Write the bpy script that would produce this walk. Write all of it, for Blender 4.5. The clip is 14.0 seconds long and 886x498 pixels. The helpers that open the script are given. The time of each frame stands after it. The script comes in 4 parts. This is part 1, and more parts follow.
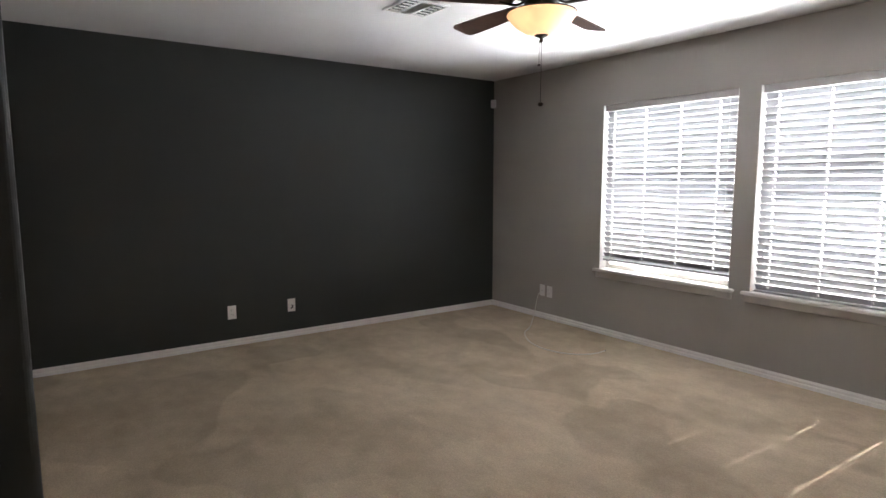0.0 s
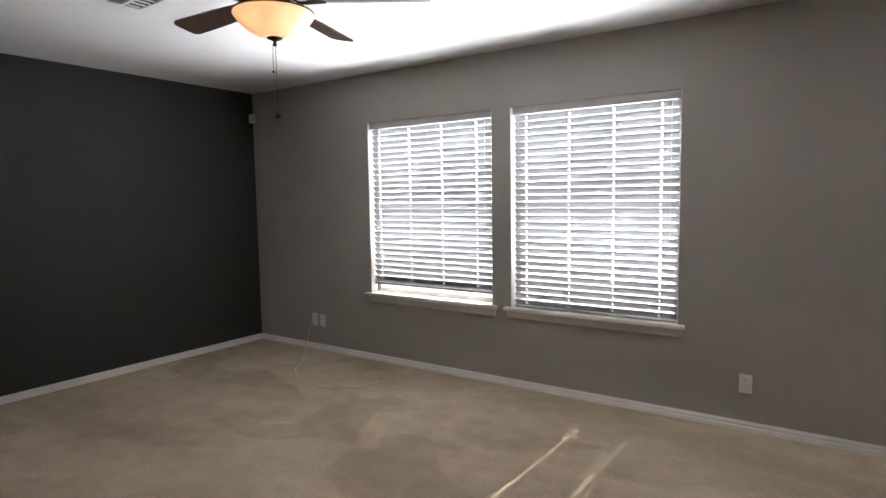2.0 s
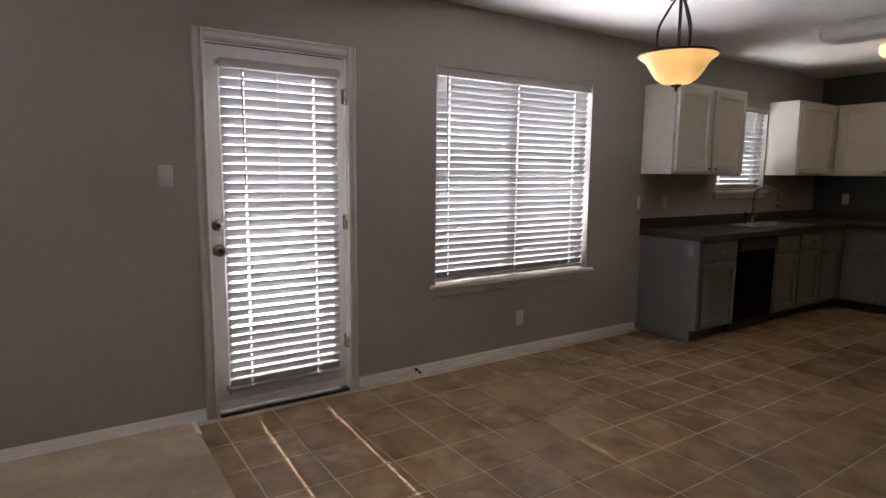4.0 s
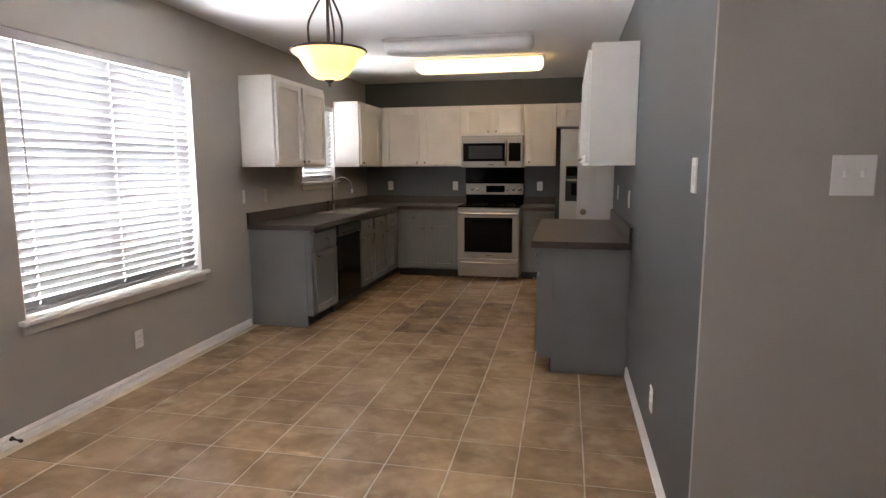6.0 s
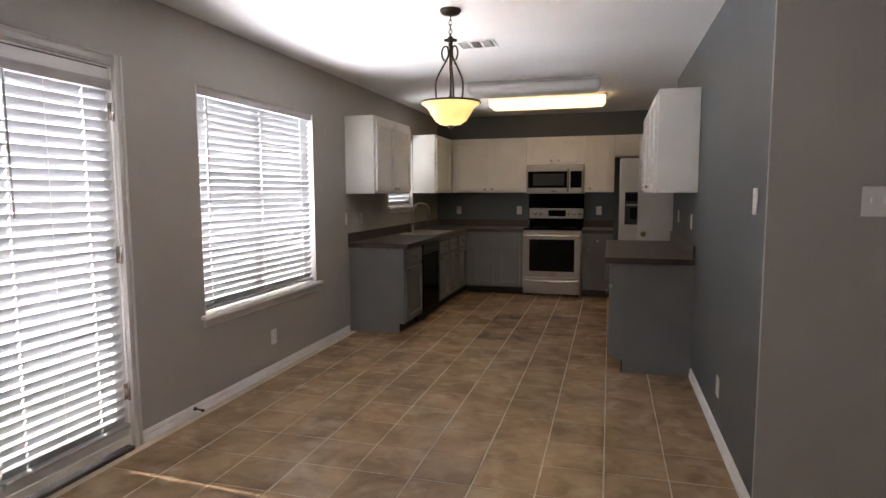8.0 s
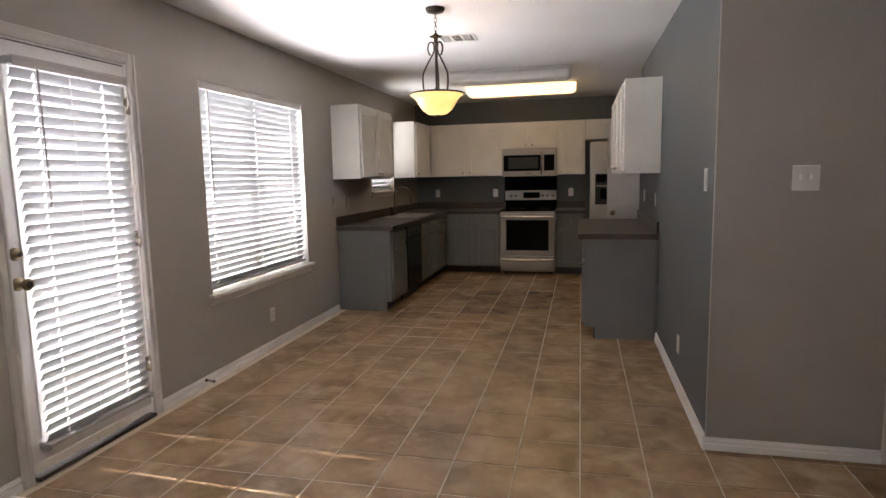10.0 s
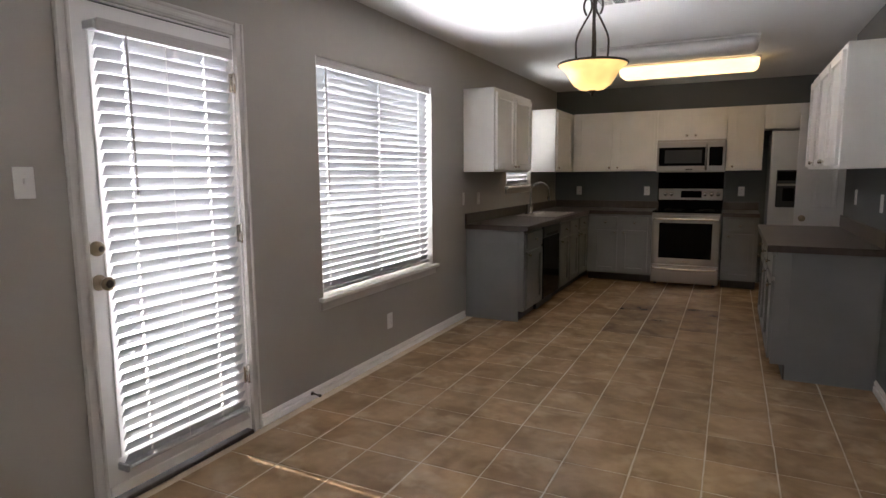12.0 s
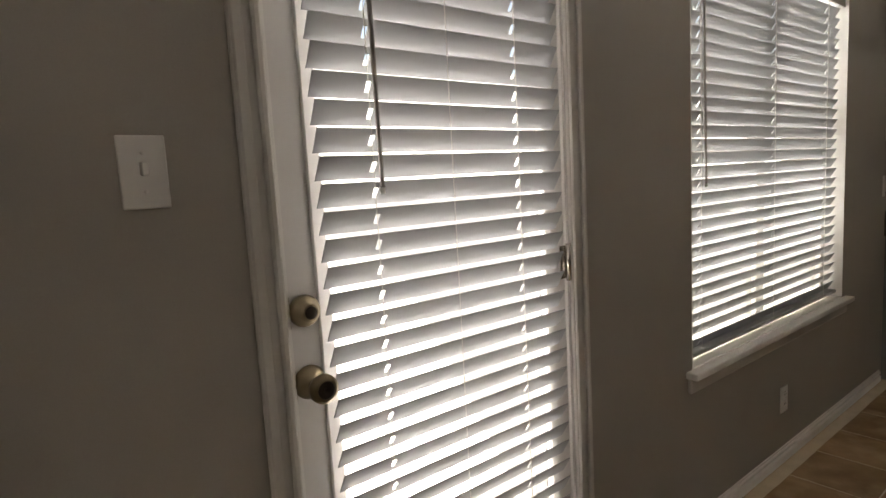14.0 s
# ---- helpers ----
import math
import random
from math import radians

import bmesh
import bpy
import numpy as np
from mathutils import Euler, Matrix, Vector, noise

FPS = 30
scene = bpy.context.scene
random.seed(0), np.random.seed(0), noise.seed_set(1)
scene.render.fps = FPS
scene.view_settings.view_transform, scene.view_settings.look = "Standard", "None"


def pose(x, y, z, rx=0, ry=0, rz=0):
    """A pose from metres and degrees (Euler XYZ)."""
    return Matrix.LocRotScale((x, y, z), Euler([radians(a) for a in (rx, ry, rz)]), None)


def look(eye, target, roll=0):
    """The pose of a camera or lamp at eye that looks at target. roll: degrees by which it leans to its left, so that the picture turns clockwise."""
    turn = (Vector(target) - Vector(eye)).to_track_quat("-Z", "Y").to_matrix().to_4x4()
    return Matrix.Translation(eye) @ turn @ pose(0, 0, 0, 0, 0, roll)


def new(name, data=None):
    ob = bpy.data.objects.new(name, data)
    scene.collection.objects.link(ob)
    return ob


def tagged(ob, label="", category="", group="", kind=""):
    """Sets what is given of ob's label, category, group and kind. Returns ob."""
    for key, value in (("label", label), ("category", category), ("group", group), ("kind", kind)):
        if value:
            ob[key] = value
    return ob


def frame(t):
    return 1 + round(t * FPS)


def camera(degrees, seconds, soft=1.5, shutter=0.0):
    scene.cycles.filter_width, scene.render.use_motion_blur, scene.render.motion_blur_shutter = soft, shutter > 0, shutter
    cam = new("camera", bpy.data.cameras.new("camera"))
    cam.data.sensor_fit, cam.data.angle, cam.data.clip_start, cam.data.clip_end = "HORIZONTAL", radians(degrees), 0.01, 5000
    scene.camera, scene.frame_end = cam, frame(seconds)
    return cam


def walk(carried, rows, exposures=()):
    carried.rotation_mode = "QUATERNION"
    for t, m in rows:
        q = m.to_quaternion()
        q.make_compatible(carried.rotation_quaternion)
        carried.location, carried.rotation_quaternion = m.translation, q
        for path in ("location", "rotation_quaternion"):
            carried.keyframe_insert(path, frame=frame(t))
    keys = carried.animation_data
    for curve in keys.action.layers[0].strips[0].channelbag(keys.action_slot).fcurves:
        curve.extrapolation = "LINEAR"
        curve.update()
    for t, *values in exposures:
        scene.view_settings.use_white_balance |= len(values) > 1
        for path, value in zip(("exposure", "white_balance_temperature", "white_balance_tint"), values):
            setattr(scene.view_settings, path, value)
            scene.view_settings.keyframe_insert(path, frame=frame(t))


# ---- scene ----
cam = camera(74.6, 14.0)
ROWS = [
    (0.0, 1.236, -0.811, 1.432, -35.10, -6.77, 0.09),
    (0.5, 1.355, -0.767, 1.434, -34.27, -7.12, 0.65),
    (1.0, 1.463, -0.714, 1.437, -35.66, -6.96, 0.51),
    (1.5, 1.500, -0.713, 1.441, -42.23, -6.54, 0.49),
    (2.0, 1.633, -0.694, 1.447, -55.66, -5.08, 0.87),
    (2.5, 1.683, -0.726, 1.432, -73.50, -5.74, 0.76),
    (3.0, 1.786, -0.682, 1.422, -91.10, -5.78, 0.23),
    (3.5, 2.006, -0.668, 1.378, -108.25, -6.68, -0.43),
    (4.0, 2.151, -0.629, 1.395, -123.64, -7.51, -0.57),
    (4.2, 2.215, -0.602, 1.394, -129.03, -7.83, -0.64),
    (6.3, 2.810, -0.270, 1.400, -169.46, -7.82, 0.12),
    (6.5, 2.835, -0.187, 1.416, -169.44, -7.49, 0.00),
    (7.0, 2.912, 0.026, 1.429, -168.39, -6.75, 0.04),
    (7.5, 2.964, 0.233, 1.435, -165.94, -5.87, 0.26),
    (8.0, 2.957, 0.383, 1.413, -164.03, -5.61, 0.25),
    (10.3, 2.967, 0.767, 1.410, -167.15, -7.25, 0.92),
    (10.5, 2.948, 0.662, 1.410, -166.95, -7.15, 0.46),
    (11.0, 2.940, 0.530, 1.404, -165.52, -7.40, -0.44),
    (11.5, 3.024, 0.346, 1.401, -162.05, -7.70, 0.09),
    (12.0, 3.211, 0.096, 1.381, -153.69, -7.34, 0.39),
    (12.5, 3.550, -0.208, 1.358, -145.45, -6.89, 0.41),
    (13.0, 3.856, -0.474, 1.364, -139.36, -7.51, 1.35),
    (13.5, 4.176, -0.699, 1.319, -134.60, -6.65, 2.76),
    (14.0, 4.481, -0.900, 1.322, -129.12, -6.76, 3.22),
]
SUN, DAY, RISE, SPREAD, BACKDROP = 5.0, 5.2, 41.0, 90.0, 3.3
GLOW_FAN, GLOW_PEND, GLOW_TUBE, GLOW_BATH = 0.37, 0.36, 0.80, 4.5
EXPO = [(0, 1.88, 6400, 13.5), (1, 2, 6400, 13.5), (1.5, 2, 6400, 13.5), (2, 1.5, 6400, 13.5), (2.5, 0.85, 6600, 14.5), (3, 0.28, 6750, 13.5), (3.5, 0.65, 6750, 17.5), (4.2, 1.35, 6700, 17.5), (6.4, 2.52, 6500, 15.5), (7.5, 2.2, 6500, 15.5), (8.2, 1.88, 6600, 15.5), (10.3, 2, 6800, 16.5), (11, 2.14, 6700, 16.5), (12, 1.78, 6500, 14.5), (12.5, 1.5, 6500, 13.5), (13.5, 1.2, 7350, 11.5), (14, 0.75, 7650, 11.5)]
walk(cam, [(t, pose(x, y, z, 90 + pitch, roll, yaw)) for t, x, y, z, yaw, pitch, roll in ROWS], EXPO)

# ---- plan (metres) ----
XE, YN, XW, YP, YS, H = 5.483, 4.248, 2.338, -2.288, -8.13, 2.51
WT = 0.15                      # outer wall thickness
WIN = [(1.488, 2.719), (0.140, 1.332), (-4.289, -2.787)]   # window openings along the east wall
WZ0, WZ1 = 0.615, 2.092
DOOR = (-2.140, -1.322, 2.075)
SINKWIN = (-6.975, -6.09, 1.235, 2.09)

# ---- world, sun, window light ----
world = bpy.data.worlds.new("sky")
scene.world = world
world.use_nodes = True
wn = world.node_tree
sky = wn.nodes.new("ShaderNodeTexSky")
sky.sky_type, sky.sun_disc = "NISHITA", False
sky.sun_elevation, sky.sun_rotation = radians(51), radians(92)
wn.nodes["Background"].inputs["Strength"].default_value = 0.15
wn.links.new(sky.outputs["Color"], wn.nodes["Background"].inputs["Color"])
sun = new("sun", bpy.data.lights.new("sun", "SUN"))
sun.data.energy, sun.data.angle, sun.data.color = SUN, radians(0.27), (1.0, 0.95, 0.87)
sun.matrix_world = look((30, -1, 37), (30 - 0.81, -1 + 0.03, 36.0))


def window_light(y0, y1, z0, z1, radiance, tint):
    """Daylight from the sunlit ground outside, rising into the opening."""
    ob = new("window_daylight", bpy.data.lights.new("window_daylight", "AREA"))
    h = (z1 - z0) * math.cos(radians(RISE))
    ob.data.shape, ob.data.size, ob.data.size_y, ob.data.spread = "RECTANGLE", y1 - y0, h, radians(SPREAD)
    ob.data.energy, ob.data.color = radiance * math.pi * (y1 - y0) * h, tint
    eye = Vector((XE + WT + 0.03 + h / 2 * math.sin(radians(RISE)), (y0 + y1) / 2, (z0 + z1) / 2 - 0.12))
    ob.matrix_world = look(eye, eye + Vector((-math.cos(radians(RISE)), 0, math.sin(radians(RISE)))))


for y0, y1 in WIN:
    window_light(y0, y1, WZ0, WZ1, DAY, (0.95, 0.98, 1.0))
window_light(-2.05, -1.41, 0.18, 1.95, DAY, (0.97, 0.96, 1.0))
window_light(*SINKWIN, DAY * 0.55, (0.97, 1.0, 0.98))


def bulb(x, y, z, watts):
    ob = new("lamp_bulb", bpy.data.lights.new("lamp_bulb", "POINT"))
    ob.data.energy, ob.data.color, ob.data.shadow_soft_size = watts, (1.0, 0.62, 0.30), 0.03
    ob.location = (x, y, z)


bulb(3.400, 1.400, 2.215, 1.6)          # inside the fan's bowl
bulb(3.911, -3.130, 1.925, 6.0)         # inside the pendant's bowl


# ---- materials ----
def material(name, color, rough=0.5, metal=0.0, var=0.08, scale=6.0, fine=0.0, fine_scale=300.0, bump=0.0, bump_scale=200.0, rand=0.0,
             spec=0.5, stretch=(1, 1, 1), rough_var=0.0, dark=None, dark_scale=0.0, light=None, light_scale=0.0, swath=0.0, swath_scale=1.5):
    m = bpy.data.materials.new(name)
    m.use_nodes = True
    nt = m.node_tree
    b = nt.nodes["Principled BSDF"]
    b.inputs["Roughness"].default_value, b.inputs["Metallic"].default_value = rough, metal
    b.inputs["Specular IOR Level"].default_value = spec
    geo = nt.nodes.new("ShaderNodeNewGeometry")
    mp = nt.nodes.new("ShaderNodeMapping")
    mp.inputs["Scale"].default_value = stretch
    nt.links.new(geo.outputs["Position"], mp.inputs["Vector"])

    def tex(s, detail=4.0, distort=0.0):
        n = nt.nodes.new("ShaderNodeTexNoise")
        n.inputs["Scale"].default_value, n.inputs["Detail"].default_value, n.inputs["Distortion"].default_value = s, detail, distort
        nt.links.new(mp.outputs["Vector"], n.inputs["Vector"])
        return n.outputs["Fac"]

    def ramp(fac, lo, hi, a=0.3, c=0.7):
        r = nt.nodes.new("ShaderNodeMapRange")
        r.inputs["From Min"].default_value, r.inputs["From Max"].default_value = a, c
        r.inputs["To Min"].default_value, r.inputs["To Max"].default_value = lo, hi
        nt.links.new(fac, r.inputs["Value"])
        return r.outputs["Result"]

    def times(col, fac):
        x = nt.nodes.new("ShaderNodeVectorMath")
        x.operation = "SCALE"
        nt.links.new(col, x.inputs[0])
        nt.links.new(fac, x.inputs["Scale"])
        return x.outputs["Vector"]
    base = nt.nodes.new("ShaderNodeRGB")
    base.outputs[0].default_value = (*color, 1)
    col = base.outputs[0]
    if dark:
        mx = nt.nodes.new("ShaderNodeMix")
        mx.data_type = "RGBA"
        mx.inputs["B"].default_value = (*dark, 1)
        nt.links.new(ramp(tex(dark_scale or scale, 3.5, 0.5), 0, 1, 0.38, 0.66), mx.inputs["Factor"])
        nt.links.new(col, mx.inputs["A"])
        col = mx.outputs["Result"]
    if light:
        mx = nt.nodes.new("ShaderNodeMix")
        mx.data_type = "RGBA"
        mx.inputs["B"].default_value = (*light, 1)
        nt.links.new(ramp(tex(light_scale, 3.0, 0.3), 0, 0.85, 0.52, 0.72), mx.inputs["Factor"])
        nt.links.new(col, mx.inputs["A"])
        col = mx.outputs["Result"]
    if swath:
        # brushed swaths of pile leaning different ways
        warp = nt.nodes.new("ShaderNodeTexNoise")
        warp.inputs["Scale"].default_value = 0.9
        nt.links.new(mp.outputs["Vector"], warp.inputs["Vector"])
        add = nt.nodes.new("ShaderNodeVectorMath")
        add.operation = "MULTIPLY_ADD"
        add.inputs[1].default_value = (1.6, 1.6, 0)
        nt.links.new(warp.outputs["Color"], add.inputs[0])
        nt.links.new(mp.outputs["Vector"], add.inputs[2])
        vor = nt.nodes.new("ShaderNodeTexVoronoi")
        vor.feature = "SMOOTH_F1"
        vor.inputs["Scale"].default_value, vor.inputs["Smoothness"].default_value = swath_scale, 0.18
        nt.links.new(add.outputs["Vector"], vor.inputs["Vector"])
        sep = nt.nodes.new("ShaderNodeSeparateColor")
        nt.links.new(vor.outputs["Color"], sep.inputs["Color"])
        col = times(col, ramp(sep.outputs["Red"], 1 - swath, 1 + swath, 0.15, 0.85))
    if var:
        col = times(col, ramp(tex(scale), 1 - var, 1 + var))
    if fine:
        col = times(col, ramp(tex(fine_scale, 2.0), 1 - fine, 1 + fine))
    if rand:
        oi = nt.nodes.new("ShaderNodeObjectInfo")
        col = times(col, ramp(oi.outputs["Random"], 1 - rand, 1 + rand, 0, 1))
    nt.links.new(col, b.inputs["Base Color"])
    if rough_var:
        nt.links.new(ramp(tex(scale * 2.3), rough - rough_var, rough + rough_var), b.inputs["Roughness"])
    if bump:
        bp = nt.nodes.new("ShaderNodeBump")
        bp.inputs["Strength"].default_value, bp.inputs["Distance"].default_value = bump, 0.002
        nt.links.new(tex(bump_scale, 3.0), bp.inputs["Height"])
        nt.links.new(bp.outputs["Normal"], b.inputs["Normal"])
    return m


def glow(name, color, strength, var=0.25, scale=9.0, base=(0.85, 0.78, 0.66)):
    """Lit lamp glass, a veined diffusing shell that gives off light; also the glowing backdrop sheet."""
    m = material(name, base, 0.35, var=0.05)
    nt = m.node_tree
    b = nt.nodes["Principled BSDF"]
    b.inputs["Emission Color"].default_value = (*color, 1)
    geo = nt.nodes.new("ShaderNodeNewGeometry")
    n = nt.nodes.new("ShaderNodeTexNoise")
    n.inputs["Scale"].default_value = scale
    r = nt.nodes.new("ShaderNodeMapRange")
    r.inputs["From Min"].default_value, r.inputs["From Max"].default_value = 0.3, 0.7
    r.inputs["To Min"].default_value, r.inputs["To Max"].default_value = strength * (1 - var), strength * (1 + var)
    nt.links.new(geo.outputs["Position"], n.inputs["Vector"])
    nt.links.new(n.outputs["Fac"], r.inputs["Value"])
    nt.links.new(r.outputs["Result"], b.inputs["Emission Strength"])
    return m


def glass_material(name, rough=0.0):
    m = bpy.data.materials.new(name)
    m.use_nodes = True
    b = m.node_tree.nodes["Principled BSDF"]
    b.inputs["Transmission Weight"].default_value, b.inputs["Roughness"].default_value, b.inputs["IOR"].default_value = 1.0, rough, 1.45
    return m


def slat_material():
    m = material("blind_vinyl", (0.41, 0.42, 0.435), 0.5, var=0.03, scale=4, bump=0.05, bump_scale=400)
    nt = m.node_tree
    b, out = nt.nodes["Principled BSDF"], nt.nodes["Material Output"]
    tr = nt.nodes.new("ShaderNodeBsdfTranslucent")
    tr.inputs["Color"].default_value = (0.80, 0.83, 0.87, 1)
    mx = nt.nodes.new("ShaderNodeMixShader")
    mx.inputs["Fac"].default_value = 0.015
    nt.links.new(b.outputs["BSDF"], mx.inputs[1])
    nt.links.new(tr.outputs["BSDF"], mx.inputs[2])
    nt.links.new(mx.outputs["Shader"], out.inputs["Surface"])
    return m


M_WALL = material("wall_paint_grey", (0.372, 0.346, 0.313), 0.62, var=0.05, scale=1.3, fine=0.02, bump=0.12, bump_scale=160)
# charcoal paint of the north wall; on the hall partition end it paints in shade
M_CHARCOAL = material("wall_charcoal_paint_and_shade", (0.0285, 0.0325, 0.030), 0.5, var=0.10, scale=1.1, fine=0.04, bump=0.15, bump_scale=160)
M_SLATE = material("wall_paint_slate", (0.105, 0.115, 0.118), 0.55, var=0.06, scale=1.2, fine=0.03, bump=0.12, bump_scale=160)
M_CEIL = material("ceiling_paint_white", (0.73, 0.725, 0.72), 0.8, var=0.03, scale=1.5, bump=0.2, bump_scale=120)
M_TRIM = material("trim_paint_white", (0.84, 0.825, 0.80), 0.35, var=0.04, scale=5)
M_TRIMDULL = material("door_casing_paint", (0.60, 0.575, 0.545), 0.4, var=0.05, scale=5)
M_CARPET = material("carpet_beige", (0.53, 0.435, 0.32), 0.95, var=0.09, scale=7.0, fine=0.12, fine_scale=150, bump=0.5, bump_scale=170, spec=0.1, stretch=(1.15, 0.8, 1), dark=(0.435, 0.352, 0.254), dark_scale=1.2, swath=0.10, swath_scale=1.7)
M_TILE = material("ceramic_tile_brown", (0.375, 0.250, 0.143), 0.27, var=0.10, scale=14, rand=0.11, dark=(0.245, 0.156, 0.086), dark_scale=3.8, light=(0.455, 0.335, 0.210), light_scale=5.0)
M_TILESTAIN = material("ceramic_tile_stained", (0.325, 0.215, 0.124), 0.27, var=0.12, scale=14, rand=0.10, dark=(0.155, 0.100, 0.060), dark_scale=4.4, light=(0.36, 0.265, 0.168), light_scale=6.0)
M_GROUT = material("grout_tan", (0.50, 0.405, 0.29), 0.9, var=0.12, scale=8, fine=0.06)
M_SLAT = slat_material()
# greyer than the trim: the valance's unlit room side is put into its colour
M_VALANCE = material("blind_valance_shaded_vinyl", (0.47, 0.45, 0.44), 0.45, var=0.04, scale=6)
M_CORD = material("white_cord", (0.8, 0.79, 0.76), 0.7)
M_WAND = material("clear_plastic_wand", (0.42, 0.40, 0.38), 0.25)
M_VINYL = material("window_vinyl", (0.62, 0.60, 0.57), 0.4, var=0.03)
M_GLASS = glass_material("window_glass")
M_DOOR = material("door_paint_white", (0.75, 0.735, 0.72), 0.4, var=0.03, scale=4)
M_WHITECAB = material("cabinet_paint_white", (0.80, 0.785, 0.745), 0.38, var=0.04, scale=4, bump=0.04, bump_scale=90)
M_GREYCAB = material("cabinet_paint_grey", (0.185, 0.190, 0.188), 0.38, var=0.06, scale=4, bump=0.04, bump_scale=90)
M_KICK = material("toe_kick_brown", (0.045, 0.037, 0.032), 0.6, var=0.1)
M_COUNTER = material("laminate_brown", (0.064, 0.049, 0.041), 0.36, var=0.16, scale=25, fine=0.18, fine_scale=220)
M_STEEL = material("brushed_steel", (0.41, 0.375, 0.335), 0.30, 1.0, var=0.02, scale=2)
M_STEELLIGHT = material("satin_steel", (0.66, 0.64, 0.60), 0.40, 1.0, var=0.02, scale=2)
M_FAUCET = material("dark_nickel", (0.36, 0.345, 0.325), 0.26, 1.0, var=0.03)
M_SINK = material("sink_steel", (0.76, 0.74, 0.70), 0.36, 1.0, var=0.03, scale=3)
M_CHROME = material("chrome", (0.72, 0.70, 0.66), 0.14, 1.0, var=0.02)
M_NICKEL = material("satin_nickel", (0.70, 0.66, 0.60), 0.24, 1.0, var=0.05)
M_BRASSY = material("aged_brass", (0.26, 0.215, 0.145), 0.30, 1.0, var=0.08, scale=30)
M_BLACKGLASS = material("black_glass", (0.006, 0.006, 0.007), 0.08, var=0.0, spec=0.10)
M_BLACK = material("black_plastic", (0.020, 0.020, 0.021), 0.35, var=0.1)
M_BRONZE = material("oiled_bronze", (0.060, 0.048, 0.040), 0.42, 0.7, var=0.15, scale=20)
M_BLADE = material("fan_blade_walnut", (0.085, 0.045, 0.032), 0.38, var=0.2, scale=9, stretch=(1, 1, 1), fine=0.1, fine_scale=80)
M_PLATE = material("switch_plate_white", (0.74, 0.73, 0.71), 0.35, var=0.02)
M_SLOT = material("dark_slot", (0.03, 0.03, 0.03), 0.6, var=0)
M_ALMOND = material("coax_cable_white", (0.68, 0.66, 0.60), 0.5, var=0.03)
M_DIFFUSER = material("acrylic_diffuser_off", (0.72, 0.71, 0.70), 0.4, var=0.03)
M_WOODDARK = material("vanity_wood", (0.065, 0.040, 0.026), 0.4, var=0.2, scale=8, stretch=(1, 1, 0.2))
M_CREAM = material("bath_wall_cream", (0.55, 0.42, 0.27), 0.6, var=0.05, scale=1.5)
M_MARBLE = material("cultured_marble", (0.78, 0.72, 0.64), 0.25, var=0.05, scale=6)
M_GROUND = material("pale_patio_concrete", (0.60, 0.59, 0.575), 0.95, var=0.06, scale=0.7, fine=0.05, fine_scale=30)
M_BACKDROP = glow("glowing_backdrop", (0.95, 0.98, 1.0), BACKDROP, 0.12, 0.35)
M_FANGLASS = glow("fan_bowl_glass", (1.0, 0.54, 0.25), GLOW_FAN, 0.25, 9.0, (0.78, 0.56, 0.38))
M_PENDGLASS = glow("pendant_bowl_glass", (1.0, 0.60, 0.21), GLOW_PEND, 0.35, 7.0, (0.64, 0.40, 0.15))
M_TUBEGLASS = glow("lit_diffuser", (1.0, 0.67, 0.29), GLOW_TUBE, 0.1, 2.0, (0.75, 0.60, 0.40))
M_BATHGLOW = glow("bath_bulb_glass", (1.0, 0.62, 0.27), GLOW_BATH, 0.05)


# ---- mesh helpers ----
def root_of(ob):
    return ob.matrix_basis if ob.parent is None else Matrix.Identity(4)


def part(name, bm, mat, parent=None, label=""):
    me = bpy.data.meshes.new(name)
    bmesh.ops.recalc_face_normals(bm, faces=bm.faces)
    bm.to_mesh(me)
    bm.free()
    me.materials.append(mat)
    ob = new(name, me)
    if parent is not None:
        ob.parent = parent
        ob.matrix_parent_inverse = root_of(parent).inverted()
    if label:
        tagged(ob, label)
    return ob


def piece(name, me, m, parent):
    ob = new(name, me)
    ob.parent = parent
    ob.matrix_parent_inverse = root_of(parent).inverted()
    ob.matrix_basis = m
    return ob


def thing(name, at, label, category, group="", kind=""):
    ob = new(name)
    ob.empty_display_size = 0.1
    ob.matrix_basis = Matrix.Translation(at)
    return tagged(ob, label, category, group, kind)


def structure(name, bm, mat, label="", category=""):
    return tagged(part(name, bm, mat), label, category, "", "structure")


ID = Matrix.Identity(4)
FE = Matrix(((0, -1, 0, XE), (1, 0, 0, 0), (0, 0, 1, 0), (0, 0, 0, 1)))      # u = y, out of the east wall
FS = Matrix(((1, 0, 0, 0), (0, 1, 0, YS), (0, 0, 1, 0), (0, 0, 0, 1)))       # u = x, out of the south wall
FW = Matrix(((0, 1, 0, XW), (-1, 0, 0, 0), (0, 0, 1, 0), (0, 0, 0, 1)))      # u = -y, out of the kitchen's west wall
FN = Matrix(((-1, 0, 0, 0), (0, -1, 0, YN), (0, 0, 1, 0), (0, 0, 0, 1)))     # u = -x, out of the north wall
FP = Matrix(((1, 0, 0, 0), (0, 1, 0, YP), (0, 0, 1, 0), (0, 0, 0, 1)))       # u = x, out of the hall wall


